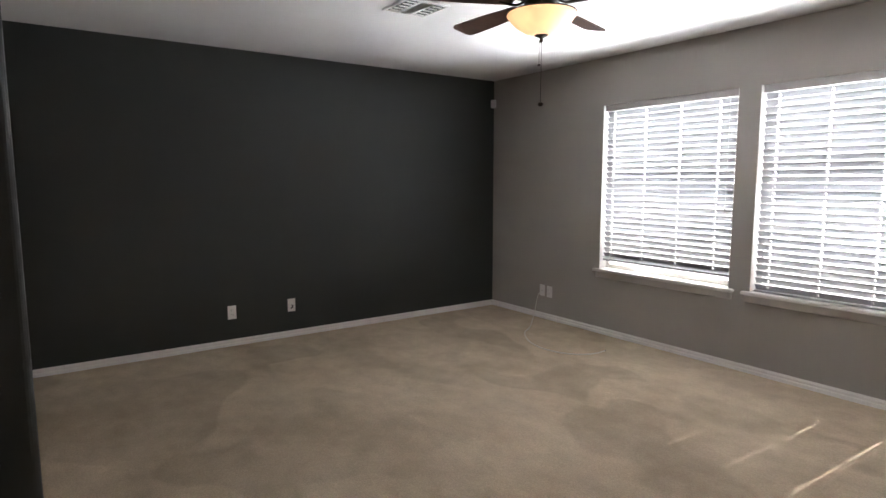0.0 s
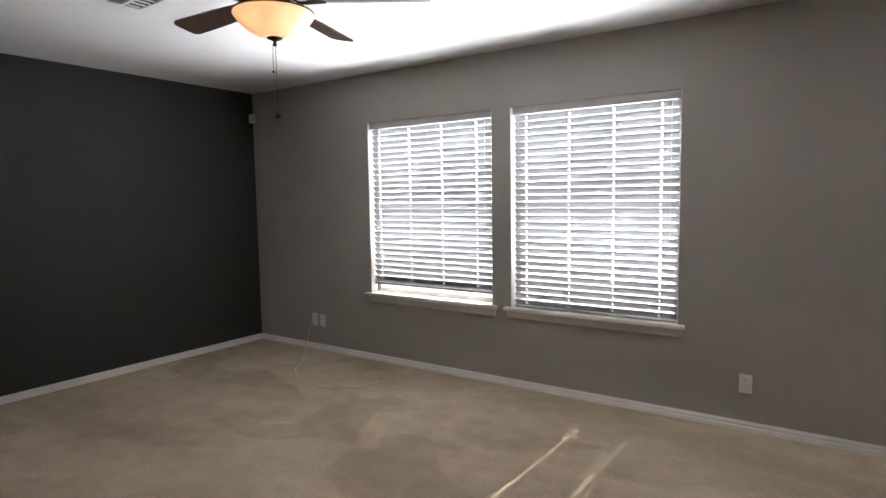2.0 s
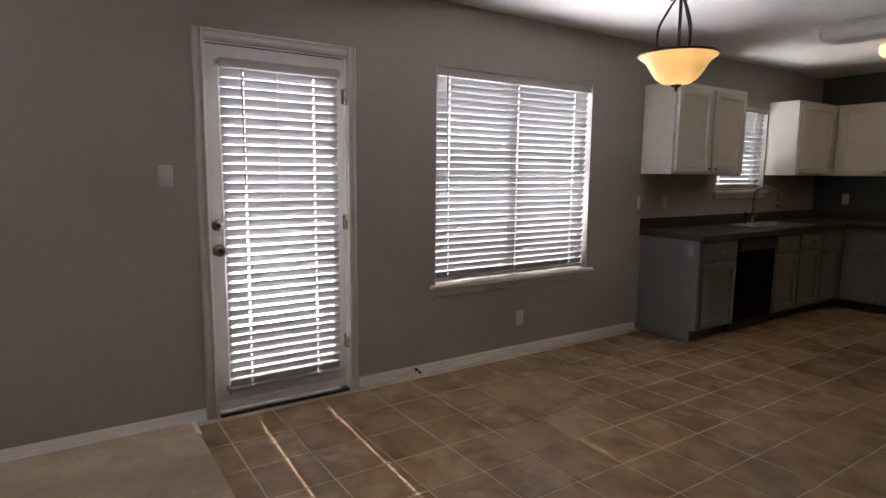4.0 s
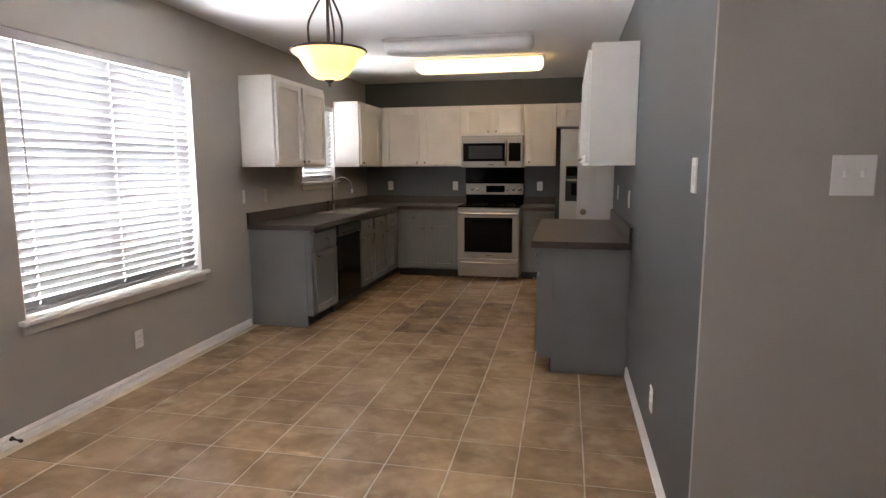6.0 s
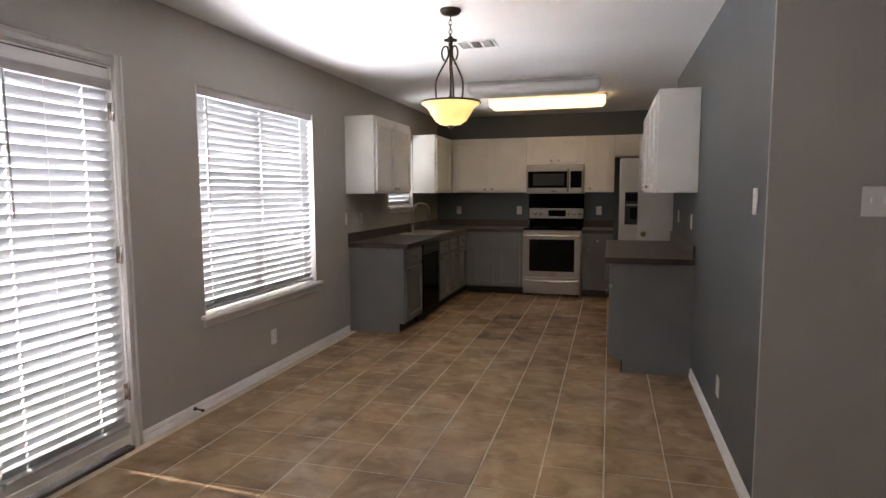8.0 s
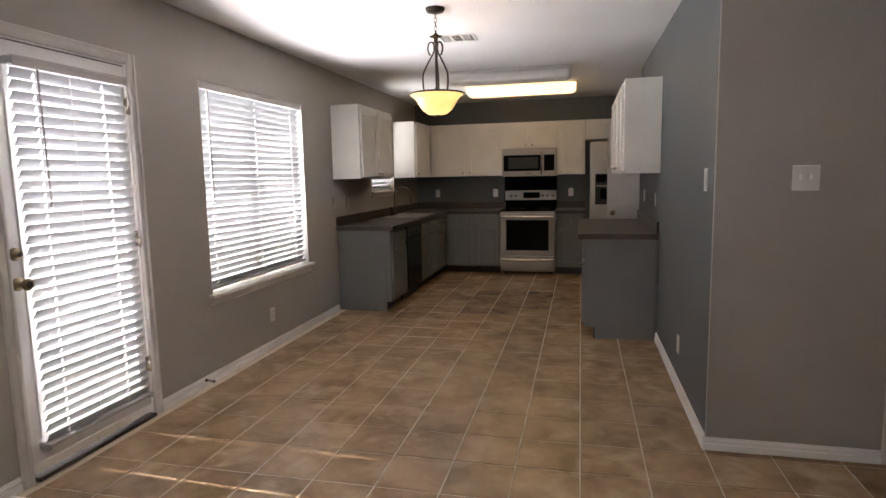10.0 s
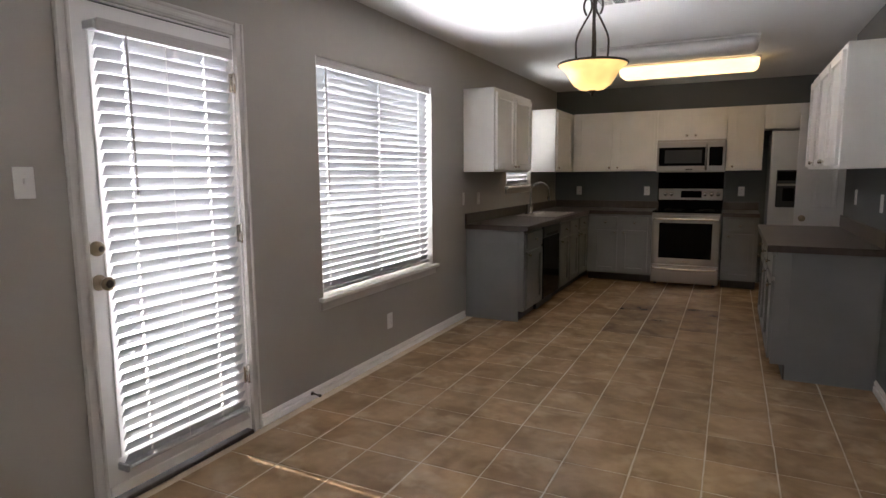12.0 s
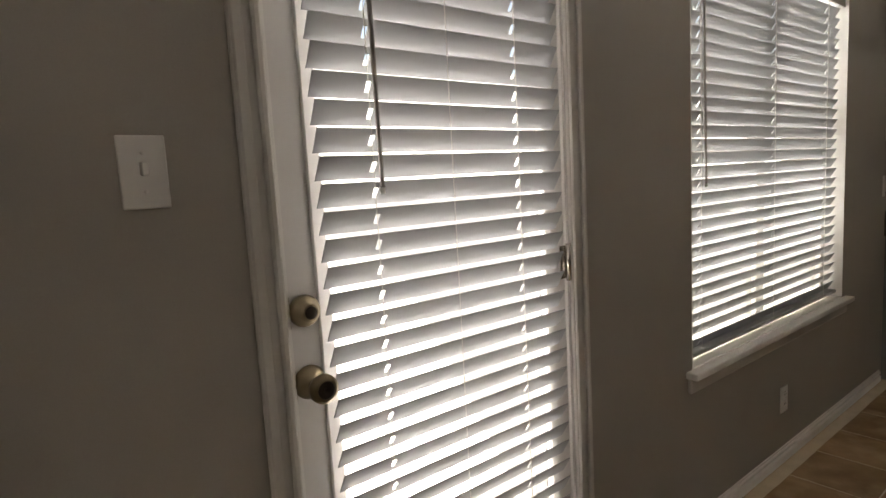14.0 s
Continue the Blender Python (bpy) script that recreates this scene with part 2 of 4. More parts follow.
def box(bm, u0, u1, d0, d1, z0, z1, m=ID, bev=0.0, seg=1):
    r = bmesh.ops.create_cube(bm, size=1.0)
    vs = r["verts"]
    s = Matrix.Translation(((u0 + u1) / 2, (d0 + d1) / 2, (z0 + z1) / 2)) @ Matrix.Diagonal((abs(u1 - u0), abs(d1 - d0), abs(z1 - z0), 1))
    bmesh.ops.transform(bm, matrix=m @ s, verts=vs)
    if bev:
        es = list({e for v in vs for e in v.link_edges})
        bmesh.ops.bevel(bm, geom=es, offset=bev, segments=seg, profile=0.5, affect="EDGES")
    return bm


def boxed(name, mat, parent, u0, u1, d0, d1, z0, z1, m=ID, bev=0.0, seg=1, label=""):
    return part(name, box(bmesh.new(), u0, u1, d0, d1, z0, z1, m, bev, seg), mat, parent, label)


def lathe(bm, prof, at, seg=24, axis=None):
    """Turn (radius, height) pairs round an axis through at."""
    rot = Matrix.Identity(4) if axis is None else Vector((0, 0, 1)).rotation_difference(Vector(axis)).to_matrix().to_4x4()
    m = Matrix.Translation(at) @ rot
    rings = []
    for r, h in prof:
        rings.append([bm.verts.new(m @ Vector((max(r, 1e-4) * math.cos(2 * math.pi * i / seg), max(r, 1e-4) * math.sin(2 * math.pi * i / seg), h))) for i in range(seg)])
    for a, b in zip(rings, rings[1:]):
        for i in range(seg):
            f = bm.faces.new((a[i], a[(i + 1) % seg], b[(i + 1) % seg], b[i]))
            f.smooth = True
    return bm


def lathed(name, mat, parent, prof, at, seg=24, axis=None, label=""):
    return part(name, lathe(bmesh.new(), prof, at, seg, axis), mat, parent, label)


def tube(bm, pts, r, seg=8):
    pts = [Vector(p) for p in pts]
    rings = []
    for i, p in enumerate(pts):
        d = (pts[min(i + 1, len(pts) - 1)] - pts[max(i - 1, 0)]).normalized()
        q = Vector((0, 0, 1)).rotation_difference(d)
        rings.append([bm.verts.new(p + q @ Vector((r * math.cos(2 * math.pi * k / seg), r * math.sin(2 * math.pi * k / seg), 0))) for k in range(seg)])
    for a, b in zip(rings, rings[1:]):
        best = min(range(seg), key=lambda s: (a[0].co - b[s].co).length)
        for k in range(seg):
            f = bm.faces.new((a[k], a[(k + 1) % seg], b[(k + 1 + best) % seg], b[(k + best) % seg]))
            f.smooth = True
    bm.faces.new(rings[0])
    bm.faces.new(rings[-1])
    return bm


def smooth_path(pts, n=8):
    """A Catmull-Rom curve through the points."""
    p = [Vector(q) for q in pts]
    p = [p[0] * 2 - p[1]] + p + [p[-1] * 2 - p[-2]]
    out = []
    for i in range(1, len(p) - 2):
        for k in range(n):
            t = k / n
            a, b, c, d = p[i - 1], p[i], p[i + 1], p[i + 2]
            out.append(0.5 * (2 * b + (c - a) * t + (2 * a - 5 * b + 4 * c - d) * t * t + (3 * b - a - 3 * c + d) * t ** 3))
    return out + [p[-2]]


def wall(name, m, u0, u1, d0, d1, z1, holes, mat, label, bevel_edge=None):
    """A thick wall in the frame m with openings (u0, u1, z0, z1) through it."""
    bm = bmesh.new()
    us = sorted({u0, u1, *[h[0] for h in holes], *[h[1] for h in holes]})
    for a, b in zip(us, us[1:]):
        mid = (a + b) / 2
        z = 0.0
        for h in sorted([h for h in holes if h[0] < mid < h[1]], key=lambda h: h[2]):
            if h[2] > z:
                box(bm, a, b, d0, d1, z, h[2], m)
            z = h[3]
        box(bm, a, b, d0, d1, z, z1, m)
    return structure(name, bm, mat, label, "wall")


# ---- setting: walls, floors, ceiling ----
holes_e = [(y0, y1, WZ0, WZ1) for y0, y1 in WIN] + [(DOOR[0], DOOR[1], 0.0, DOOR[2]), SINKWIN]
wall("wall_east", FE, YS - WT, YN + WT, -WT, 0.0, H, holes_e, M_WALL, "warm grey painted wall with windows and a glazed door")
wall("wall_north", FN, -XE, -0.95, -WT, 0.0, H, [], M_CHARCOAL, "charcoal painted accent wall")
wall("wall_south", FS, 1.70, XE, -WT, 0.0, H, [], M_SLATE, "slate grey kitchen wall above the worktop")
wall("wall_living_west", ID, 0.95, 1.10, 1.25, YN, H, [], M_WALL, "grey painted living room wall")
wall("wall_hall_west", ID, -0.75, -0.6, YP, 1.25, H, [], M_WALL, "grey painted hall wall")
# partition end: the dim hall's shade is put into its charcoal colour
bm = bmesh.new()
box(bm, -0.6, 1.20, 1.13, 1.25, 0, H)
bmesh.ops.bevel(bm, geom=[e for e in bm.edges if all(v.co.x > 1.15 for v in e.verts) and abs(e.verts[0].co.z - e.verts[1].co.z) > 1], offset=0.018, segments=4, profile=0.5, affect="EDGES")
structure("wall_hall_north", bm, M_CHARCOAL, "partition wall end beside the living room, shade put into its charcoal colour", "wall")
wall("wall_kitchen_west", FW, 2.408, 5.96, -0.12, 0.0, H, [], M_SLATE, "dark slate painted kitchen wall")
bm = bmesh.new()
for a, b, z0, z1 in ((-0.6, 0.70, 0, H), (0.70, 1.50, 2.04, H), (1.50, XW - 0.004, 0, H)):
    box(bm, a, b, YP - 0.12, YP, z0, z1)
structure("wall_hall_south", bm, M_WALL, "warm grey wall with doorway to the bathroom", "wall")
bm = bmesh.new()
box(bm, XW - 0.004, XW, YP - 0.12, YP - 0.005, 0, H)
structure("wall_kitchen_west_end", bm, M_SLATE, "dark slate painted end of the kitchen wall", "wall")
# thin pale strip: the rounded corner's highlight is painted by its lighter colour
bm = bmesh.new()
box(bm, XW - 0.0039, XW + 0.0012, YP - 0.0049, YP + 0.0012, 0, H, ID, 0.002, 2)
structure("trim_corner_bead", bm, M_TRIMDULL, "rounded corner bead, edge highlight put into its pale colour", "trim")
wall("wall_recess_north", ID, 1.70, 2.203, -5.96, -5.84, H, [], M_SLATE, "slate grey wall closing the refrigerator recess")
wall("wall_recess_west", ID, 1.70, 1.85, YS, -5.96, H, [], M_SLATE, "slate grey wall beside the refrigerator")
wall("wall_bath_south", ID, 0.10, 2.203, -3.85, -3.70, H, [], M_CREAM, "cream bathroom wall in warm light")
wall("wall_bath_west", ID, 0.10, 0.22, -3.70, YP - 0.12, H, [], M_CREAM, "cream bathroom wall")
wall("wall_bath_east", ID, 2.19, 2.2025, -3.70, YP - 0.121, H, [], M_CREAM, "cream bathroom side wall")
bm = bmesh.new()
box(bm, -0.8, XE + WT, YS - WT, YN + WT, H, H + 0.18)
structure("ceiling", bm, M_CEIL, "white textured ceiling", "ceiling")

bm = bmesh.new()
box(bm, 5.7, 400, -300, 300, -0.5, -0.12)
structure("ground", bm, M_GROUND, "pale sunlit patio outside the windows", "ground")

# added glowing sheet, so the gaps between slats look out on white
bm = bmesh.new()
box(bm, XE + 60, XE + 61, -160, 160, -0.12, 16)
structure("backdrop", bm, M_BACKDROP, "glowing sheet standing in for the bright distance beyond the yard", "backdrop")

CB = -1.190                     # edge between carpet and tile
bm = bmesh.new()
nx, ny = 60, 54
x0, x1, y0, y1 = -0.6, XE, CB, YN
grid = [[bm.verts.new((x0 + (x1 - x0) * i / nx, y0 + (y1 - y0) * j / ny, 0.010 + 0.0035 * noise.noise((x0 + (x1 - x0) * i / nx * 2.3, (y0 + (y1 - y0) * j / ny) * 2.3, 0)))) for j in range(ny + 1)] for i in range(nx + 1)]
for i in range(nx):
    for j in range(ny):
        f = bm.faces.new((grid[i][j], grid[i + 1][j], grid[i + 1][j + 1], grid[i][j + 1]))
        f.smooth = True
edge = [bm.verts.new((grid[i][0].co.x, CB - 0.004, -0.01)) for i in range(nx + 1)]
for i in range(nx):
    bm.faces.new((edge[i], edge[i + 1], grid[i + 1][0], grid[i][0]))
structure("floor_carpet", bm, M_CARPET, "worn beige cut-pile carpet with vacuum marks", "carpet")
bm = bmesh.new()
box(bm, -0.8, XE + WT, YS - WT, YN + WT, -0.25, -0.012)
structure("floor_slab", bm, M_GROUT, "concrete slab under the flooring", "floor")
bm = bmesh.new()
box(bm, -0.6, XE, YS, CB - 0.004, -0.012, -0.0025)
floor_tiles = structure("floor_tile", bm, M_GROUT, "square brown ceramic floor tiles with tan grout", "floor")
# transition strip where carpet meets tile
bm = bmesh.new()
box(bm, 5.30, XE - 0.02, CB - 0.012, CB + 0.015, -0.003, 0.013, bev=0.004)
structure("trim_transition", bm, M_TRIM, "short white strip between carpet and tile", "trim")


# ---- baseboards ----
def baseboard(m, u0, u1, h=0.068):
    bm = bmesh.new()
    box(bm, u0, u1, 0.0, 0.015, 0.0, h * 0.50, m, 0.002)
    box(bm, u0, u1, 0.0, 0.003, h * 0.49, h * 0.63, m)
    box(bm, u0, u1, 0.0, 0.013, h * 0.63, h * 0.86, m, 0.003)
    box(bm, u0, u1, 0.0, 0.007, h * 0.86, h, m, 0.002)
    return structure("baseboard", bm, M_TRIM, "white painted moulded baseboard", "baseboard")


for u0, u1 in ((-4.945, -2.205), (-1.262, YN)):
    baseboard(FE, u0, u1)
baseboard(FN, -XE + 0.013, -1.10)
baseboard(Matrix(((0, 1, 0, 1.10), (-1, 0, 0, 0), (0, 0, 1, 0), (0, 0, 0, 1))), -YN + 0.013, -2.40)
baseboard(FW, 2.288, 4.258, 0.080)
baseboard(FP, 1.557, XW + 0.014)
baseboard(FP, -0.6, 0.643)
baseboard(Matrix(((1, 0, 0, 0), (0, -1, 0, 1.13), (0, 0, 1, 0), (0, 0, 0, 1))), -0.6, 1.10)


# ---- windows ----
def window(name, y0, y1, z0, z1, label, mullion, stool=True):
    win = thing(name, (XE, (y0 + y1) / 2, z0), label, "window", "", "structure")
    fr = 0.045
    for n, a, b, c, d in (("window_frame", y0, y0 + fr, z0, z1), ("window_frame", y1 - fr, y1, z0, z1), ("window_frame", y0 + fr, y1 - fr, z1 - fr, z1), ("window_frame", y0 + fr, y1 - fr, z0, z0 + fr)):
        boxed(n, M_VINYL, win, a, b, -0.135, -0.085, c, d, FE, 0.004)
    zm = (z0 + z1) / 2 + 0.02
    boxed("meeting_rail", M_VINYL, win, y0 + fr, y1 - fr, -0.130, -0.088, zm - 0.028, zm + 0.028, FE, 0.004)
    cols = [y0 + fr, y1 - fr]
    if mullion:
        ym = (y0 + y1) / 2
        boxed("mullion", M_VINYL, win, ym - 0.04, ym + 0.04, -0.134, -0.086, z0 + fr, zm - 0.028, FE, 0.004)
        boxed("mullion", M_VINYL, win, ym - 0.04, ym + 0.04, -0.134, -0.086, zm + 0.028, z1 - fr, FE, 0.004)
        cols = [y0 + fr, ym - 0.04, ym + 0.04, y1 - fr]
    for i in range(0, len(cols), 2):
        for a, b in ((z0 + fr, zm - 0.028), (zm + 0.028, z1 - fr)):
            p = boxed("pane", M_GLASS, win, cols[i], cols[i + 1], -0.112, -0.108, a, b, FE)
            p.visible_shadow = False
    for a, b in ((y0 + 0.0005, y0 + 0.0045), (y1 - 0.0045, y1 - 0.0005)):
        boxed("reveal", M_TRIM, win, a, b, -0.084, 0.001, z0 + 0.006, z1 - 0.001, FE)
    if stool:
        boxed("window_sill", M_TRIM, win, y0 - 0.045, y1 + 0.045, 0.0, 0.045, z0 - 0.022, z0 + 0.004, FE, 0.006, 2)
        boxed("window_sill", M_TRIM, win, y0 + 0.001, y1 - 0.001, -0.084, 0.0, z0 + 0.0005, z0 + 0.0035, FE)
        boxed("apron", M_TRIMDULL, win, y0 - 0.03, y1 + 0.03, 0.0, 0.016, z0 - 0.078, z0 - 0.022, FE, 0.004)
    return win


window("window_1", *WIN[0], WZ0, WZ1, "white double-hung window with a white sill", False)
window("window_2", *WIN[1], WZ0, WZ1, "white double-hung window with a white sill", False)
window("window_3", *WIN[2], WZ0, WZ1, "wide twin window with white sill in the dining area", True)
window("window_4", *SINKWIN, "small window above the kitchen sink", False)


# ---- blinds ----
def slat_mesh(length, width, ladders, hs):
    """A flat vinyl slat with a routed cord slot at each ladder."""
    bm = bmesh.new()
    hw, th = 0.0112, 0.0026
    cuts = sorted(ladders)
    a = -length / 2
    for c in cuts + [None]:
        b = length / 2 if c is None else c - hs
        box(bm, a, b, -width / 2, width / 2, -th / 2, th / 2)
        if c is not None:
            box(bm, c - hs, c + hs, -width / 2, -hw, -th / 2, th / 2)
            box(bm, c - hs, c + hs, hw, width / 2, -th / 2, th / 2)
            a = c + hs
    me = bpy.data.meshes.new("slat")
    bm.to_mesh(me)
    bm.free()
    me.materials.append(M_SLAT)
    return me


def blind(label, y0, y1, ztop, zbot, depth, ladders, wand_y, wand_len, tassel_y=None, pitch=0.0475, width=0.050, valance=0.052, stack=0, slope=60.0, slot=0.0048, group="window blinds"):
    """A two-inch slat blind; depth: its middle, out of the east wall."""
    ym, length = (y0 + y1) / 2, y1 - y0
    bl = thing("window_blind", (XE - depth, ym, zbot), label, "blind", group)
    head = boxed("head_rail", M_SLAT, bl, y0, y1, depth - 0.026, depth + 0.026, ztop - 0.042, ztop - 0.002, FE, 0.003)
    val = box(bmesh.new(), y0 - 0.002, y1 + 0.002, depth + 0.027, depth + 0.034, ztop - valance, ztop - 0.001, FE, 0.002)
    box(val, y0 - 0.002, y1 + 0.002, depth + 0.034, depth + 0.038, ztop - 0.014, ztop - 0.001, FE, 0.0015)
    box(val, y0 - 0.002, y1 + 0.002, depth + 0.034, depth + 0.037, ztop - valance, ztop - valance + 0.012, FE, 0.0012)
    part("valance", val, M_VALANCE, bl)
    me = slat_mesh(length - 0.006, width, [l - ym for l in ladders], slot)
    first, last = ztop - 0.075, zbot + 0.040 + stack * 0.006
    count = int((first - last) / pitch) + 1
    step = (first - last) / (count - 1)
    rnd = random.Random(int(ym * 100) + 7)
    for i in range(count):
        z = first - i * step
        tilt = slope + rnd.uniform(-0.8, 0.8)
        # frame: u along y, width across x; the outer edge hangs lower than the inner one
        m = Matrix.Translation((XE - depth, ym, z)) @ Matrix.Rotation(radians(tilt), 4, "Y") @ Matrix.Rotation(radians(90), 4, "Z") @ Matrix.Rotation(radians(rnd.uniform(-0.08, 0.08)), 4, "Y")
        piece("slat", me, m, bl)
    for k in range(stack):
        piece("slat", me, Matrix.Translation((XE - depth, ym, zbot + 0.028 + 0.006 * k)) @ Matrix.Rotation(radians(90), 4, "Z"), bl)
    boxed("bottom_rail", M_SLAT, bl, y0 + 0.003, y1 - 0.003, depth - 0.025, depth + 0.025, zbot, zbot + 0.018, FE, 0.004)
    off = width / 2 * math.cos(radians(slope)) + 0.0012
    for l in ladders:
        bm = bmesh.new()
        for d in (depth + off, depth - off):
            tube(bm, [(XE - d, l + 0.0072, zbot + 0.01), (XE - d, l + 0.0072, ztop - 0.03)], 0.0011, 5)
        part("ladder_cord", bm, M_CORD, bl)
    if wand_len:
        d = depth + 0.045
        bm = tube(bmesh.new(), [(XE - d, wand_y, ztop - 0.05), (XE - d - 0.006, wand_y, ztop - 0.05 - wand_len)], 0.0045, 6)
        w = part("tilt_wand", bm, M_WAND, bl)
        lathed("wand_tip", M_CORD, w, [(0, 0), (0.0055, 0), (0.0055, 0.012), (0, 0.012)], (XE - d - 0.006, wand_y, ztop - 0.062 - wand_len), 8)
    if tassel_y is not None:
        d = depth + 0.036
        zt = zbot + 0.36 * (ztop - zbot)
        c = part("lift_cord", tube(bmesh.new(), [(XE - d, tassel_y, ztop - 0.05), (XE - d, tassel_y, zt + 0.02)], 0.001, 5), M_CORD, bl)
        lathed("tassel", M_WAND, c, [(0, 0.026), (0.004, 0.024), (0.007, 0.0), (0.006, -0.004), (0, -0.004)], (XE - d, tassel_y, zt), 10)
    return bl


WB = -0.045
blind("closed white slat blind raised slightly off the sill", WIN[0][0] + 0.008, WIN[0][1] - 0.016, WZ1 - 0.003, 0.695, WB, [1.645, 1.97, 2.295, 2.62], 0, 0, 1.555, stack=2, slope=55.0)
blind("closed white slat blind lowered to the sill", WIN[1][0] + 0.008, WIN[1][1] - 0.016, WZ1 - 0.003, 0.615, WB, [0.265, 0.575, 0.890, 1.220], 1.31, 0.0, 0.20, slope=55.0)
blind("closed white slat blind with a long tilt wand", WIN[2][0] + 0.014, WIN[2][1] - 0.006, WZ1 - 0.003, 0.640, WB, [-4.13, -3.545, -2.925], -2.88, 0.78, slope=58.0)
blind("closed white slat blind over the kitchen sink", SINKWIN[0] + 0.004, SINKWIN[1] - 0.004, SINKWIN[3] - 0.003, SINKWIN[2] + 0.008, WB, [-6.80, -6.21], 0, 0)


# ---- glazed back door ----
dr = thing("door_1", (XE, (DOOR[0] + DOOR[1]) / 2, 0), "white glazed back door, closed, with casing and blind", "door", "", "structure")
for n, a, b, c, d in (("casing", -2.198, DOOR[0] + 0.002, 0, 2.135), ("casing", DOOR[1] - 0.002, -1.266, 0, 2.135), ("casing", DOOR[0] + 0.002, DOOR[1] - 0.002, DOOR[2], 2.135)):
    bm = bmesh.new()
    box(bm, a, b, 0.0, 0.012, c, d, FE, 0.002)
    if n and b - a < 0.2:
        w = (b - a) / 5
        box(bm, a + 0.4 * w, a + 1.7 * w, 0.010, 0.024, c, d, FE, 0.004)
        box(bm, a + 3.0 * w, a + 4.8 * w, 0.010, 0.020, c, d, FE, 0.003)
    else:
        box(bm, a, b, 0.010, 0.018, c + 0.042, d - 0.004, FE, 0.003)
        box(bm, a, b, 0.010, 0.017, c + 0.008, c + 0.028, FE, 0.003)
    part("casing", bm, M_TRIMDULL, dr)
for a, b in ((DOOR[0] + 0.0015, DOOR[0] + 0.012), (DOOR[1] - 0.012, DOOR[1] - 0.0015)):
    boxed("jamb", M_TRIM, dr, a, b, -WT, 0.0, 0.0, DOOR[2] - 0.002, FE)
boxed("jamb", M_TRIM, dr, DOOR[0] + 0.012, DOOR[1] - 0.012, -WT, 0.0, DOOR[2] - 0.010, DOOR[2] - 0.002, FE)
LY0, LY1, LZ0, LZ1 = -2.050, -1.408, 0.195, 1.945
SY0, SY1, SZ0, SZ1 = -2.124, -1.336, 0.032, 2.058
bm = bmesh.new()
for a, b, c, d in ((SY0, LY0, SZ0, SZ1), (LY1, SY1, SZ0, SZ1), (LY0, LY1, SZ0, LZ0), (LY0, LY1, LZ1, SZ1)):
    box(bm, a, b, -0.050, -0.006, c, d, FE)
slab = part("door_slab", bm, M_DOOR, dr)
for a, b, c, d in ((LY0 - 0.018, LY0 + 0.012, LZ0, LZ1), (LY1 - 0.012, LY1 + 0.018, LZ0, LZ1), (LY0 + 0.012, LY1 - 0.012, LZ0, LZ0 + 0.02), (LY0 + 0.012, LY1 - 0.012, LZ1 - 0.02, LZ1)):
    boxed("glazing_bead", M_DOOR, slab, a, b, -0.0055, 0.004, c, d, FE, 0.003)
pn = boxed("pane", M_GLASS, dr, LY0, LY1, -0.031, -0.026, LZ0, LZ1, FE)
pn.visible_shadow = False
boxed("threshold", M_BRONZE, dr, DOOR[0] + 0.012, DOOR[1] - 0.012, -WT, 0.030, 0.0, 0.024, FE, 0.005)
boxed("sweep", M_TRIM, dr, SY0, SY1, -0.005, 0.004, SZ0 + 0.004, SZ0 + 0.05, FE, 0.002)
boxed("weather_strip", M_SLOT, dr, SY0, SY1, -0.04, -0.010, SZ1 + 0.001, SZ1 + 0.006, FE)
boxed("weather_strip", M_SLOT, dr, SY1 + 0.0005, SY1 + 0.0022, -0.035, -0.0065, SZ0, SZ1, FE)
for z in (0.33, 1.085, 1.84):
    hg = boxed("hinge", M_NICKEL, dr, SY0 - 0.013, SY0 + 0.020, -0.006, -0.001, z - 0.045, z + 0.045, FE, 0.001)
    lathed("hinge_pin", M_NICKEL, hg, [(0, -0.05), (0.0075, -0.05), (0.0075, 0.05), (0, 0.05)], (XE - 0.006, SY0 - 0.004, z), 10)
ky = -1.364
lathed("deadbolt", M_BRASSY, dr, [(0, -0.004), (0.031, -0.004), (0.031, 0.006), (0.027, 0.016), (0.019, 0.019), (0.017, 0.030), (0.013, 0.032), (0, 0.030)], (XE + 0.006, ky, 1.093), 24, (-1, 0, 0), "aged brass deadbolt")
lathed("door_knob", M_BRASSY, dr, [(0, -0.004), (0.033, -0.004), (0.033, 0.004), (0.026, 0.012), (0.013, 0.018), (0.012, 0.034), (0.022, 0.042), (0.028, 0.054), (0.027, 0.064), (0.018, 0.069), (0.012, 0.068), (0, 0.066)], (XE + 0.006, ky, 0.954), 24, (-1, 0, 0), "aged brass door knob")
lathed("knob_face", M_BRONZE, dr, [(0, 0), (0.017, 0), (0.015, 0.0018), (0.004, 0.002), (0.004, 0.0), (0, 0.0)], (XE + 0.006 - 0.0688, ky, 0.954), 18, (-1, 0, 0))
lathed("thumb_turn", M_BRONZE, dr, [(0, 0), (0.0125, 0), (0.0115, 0.002), (0, 0.0022)], (XE + 0.006 - 0.0318, ky, 1.093), 18, (-1, 0, 0))
for z in (0.954, 1.093):
    boxed("strike_plate", M_BRASSY, dr, DOOR[1] - 0.0125, DOOR[1] - 0.011, -0.03, 0.0, z - 0.03, z + 0.03, FE)
door_blind = blind("closed white slat blind hung on the back door", -2.062, -1.392, 1.985, 0.155, 0.034, [-1.915, -1.515], -1.500, 0.62, pitch=0.0495, valance=0.05, slot=0.0055, group="")

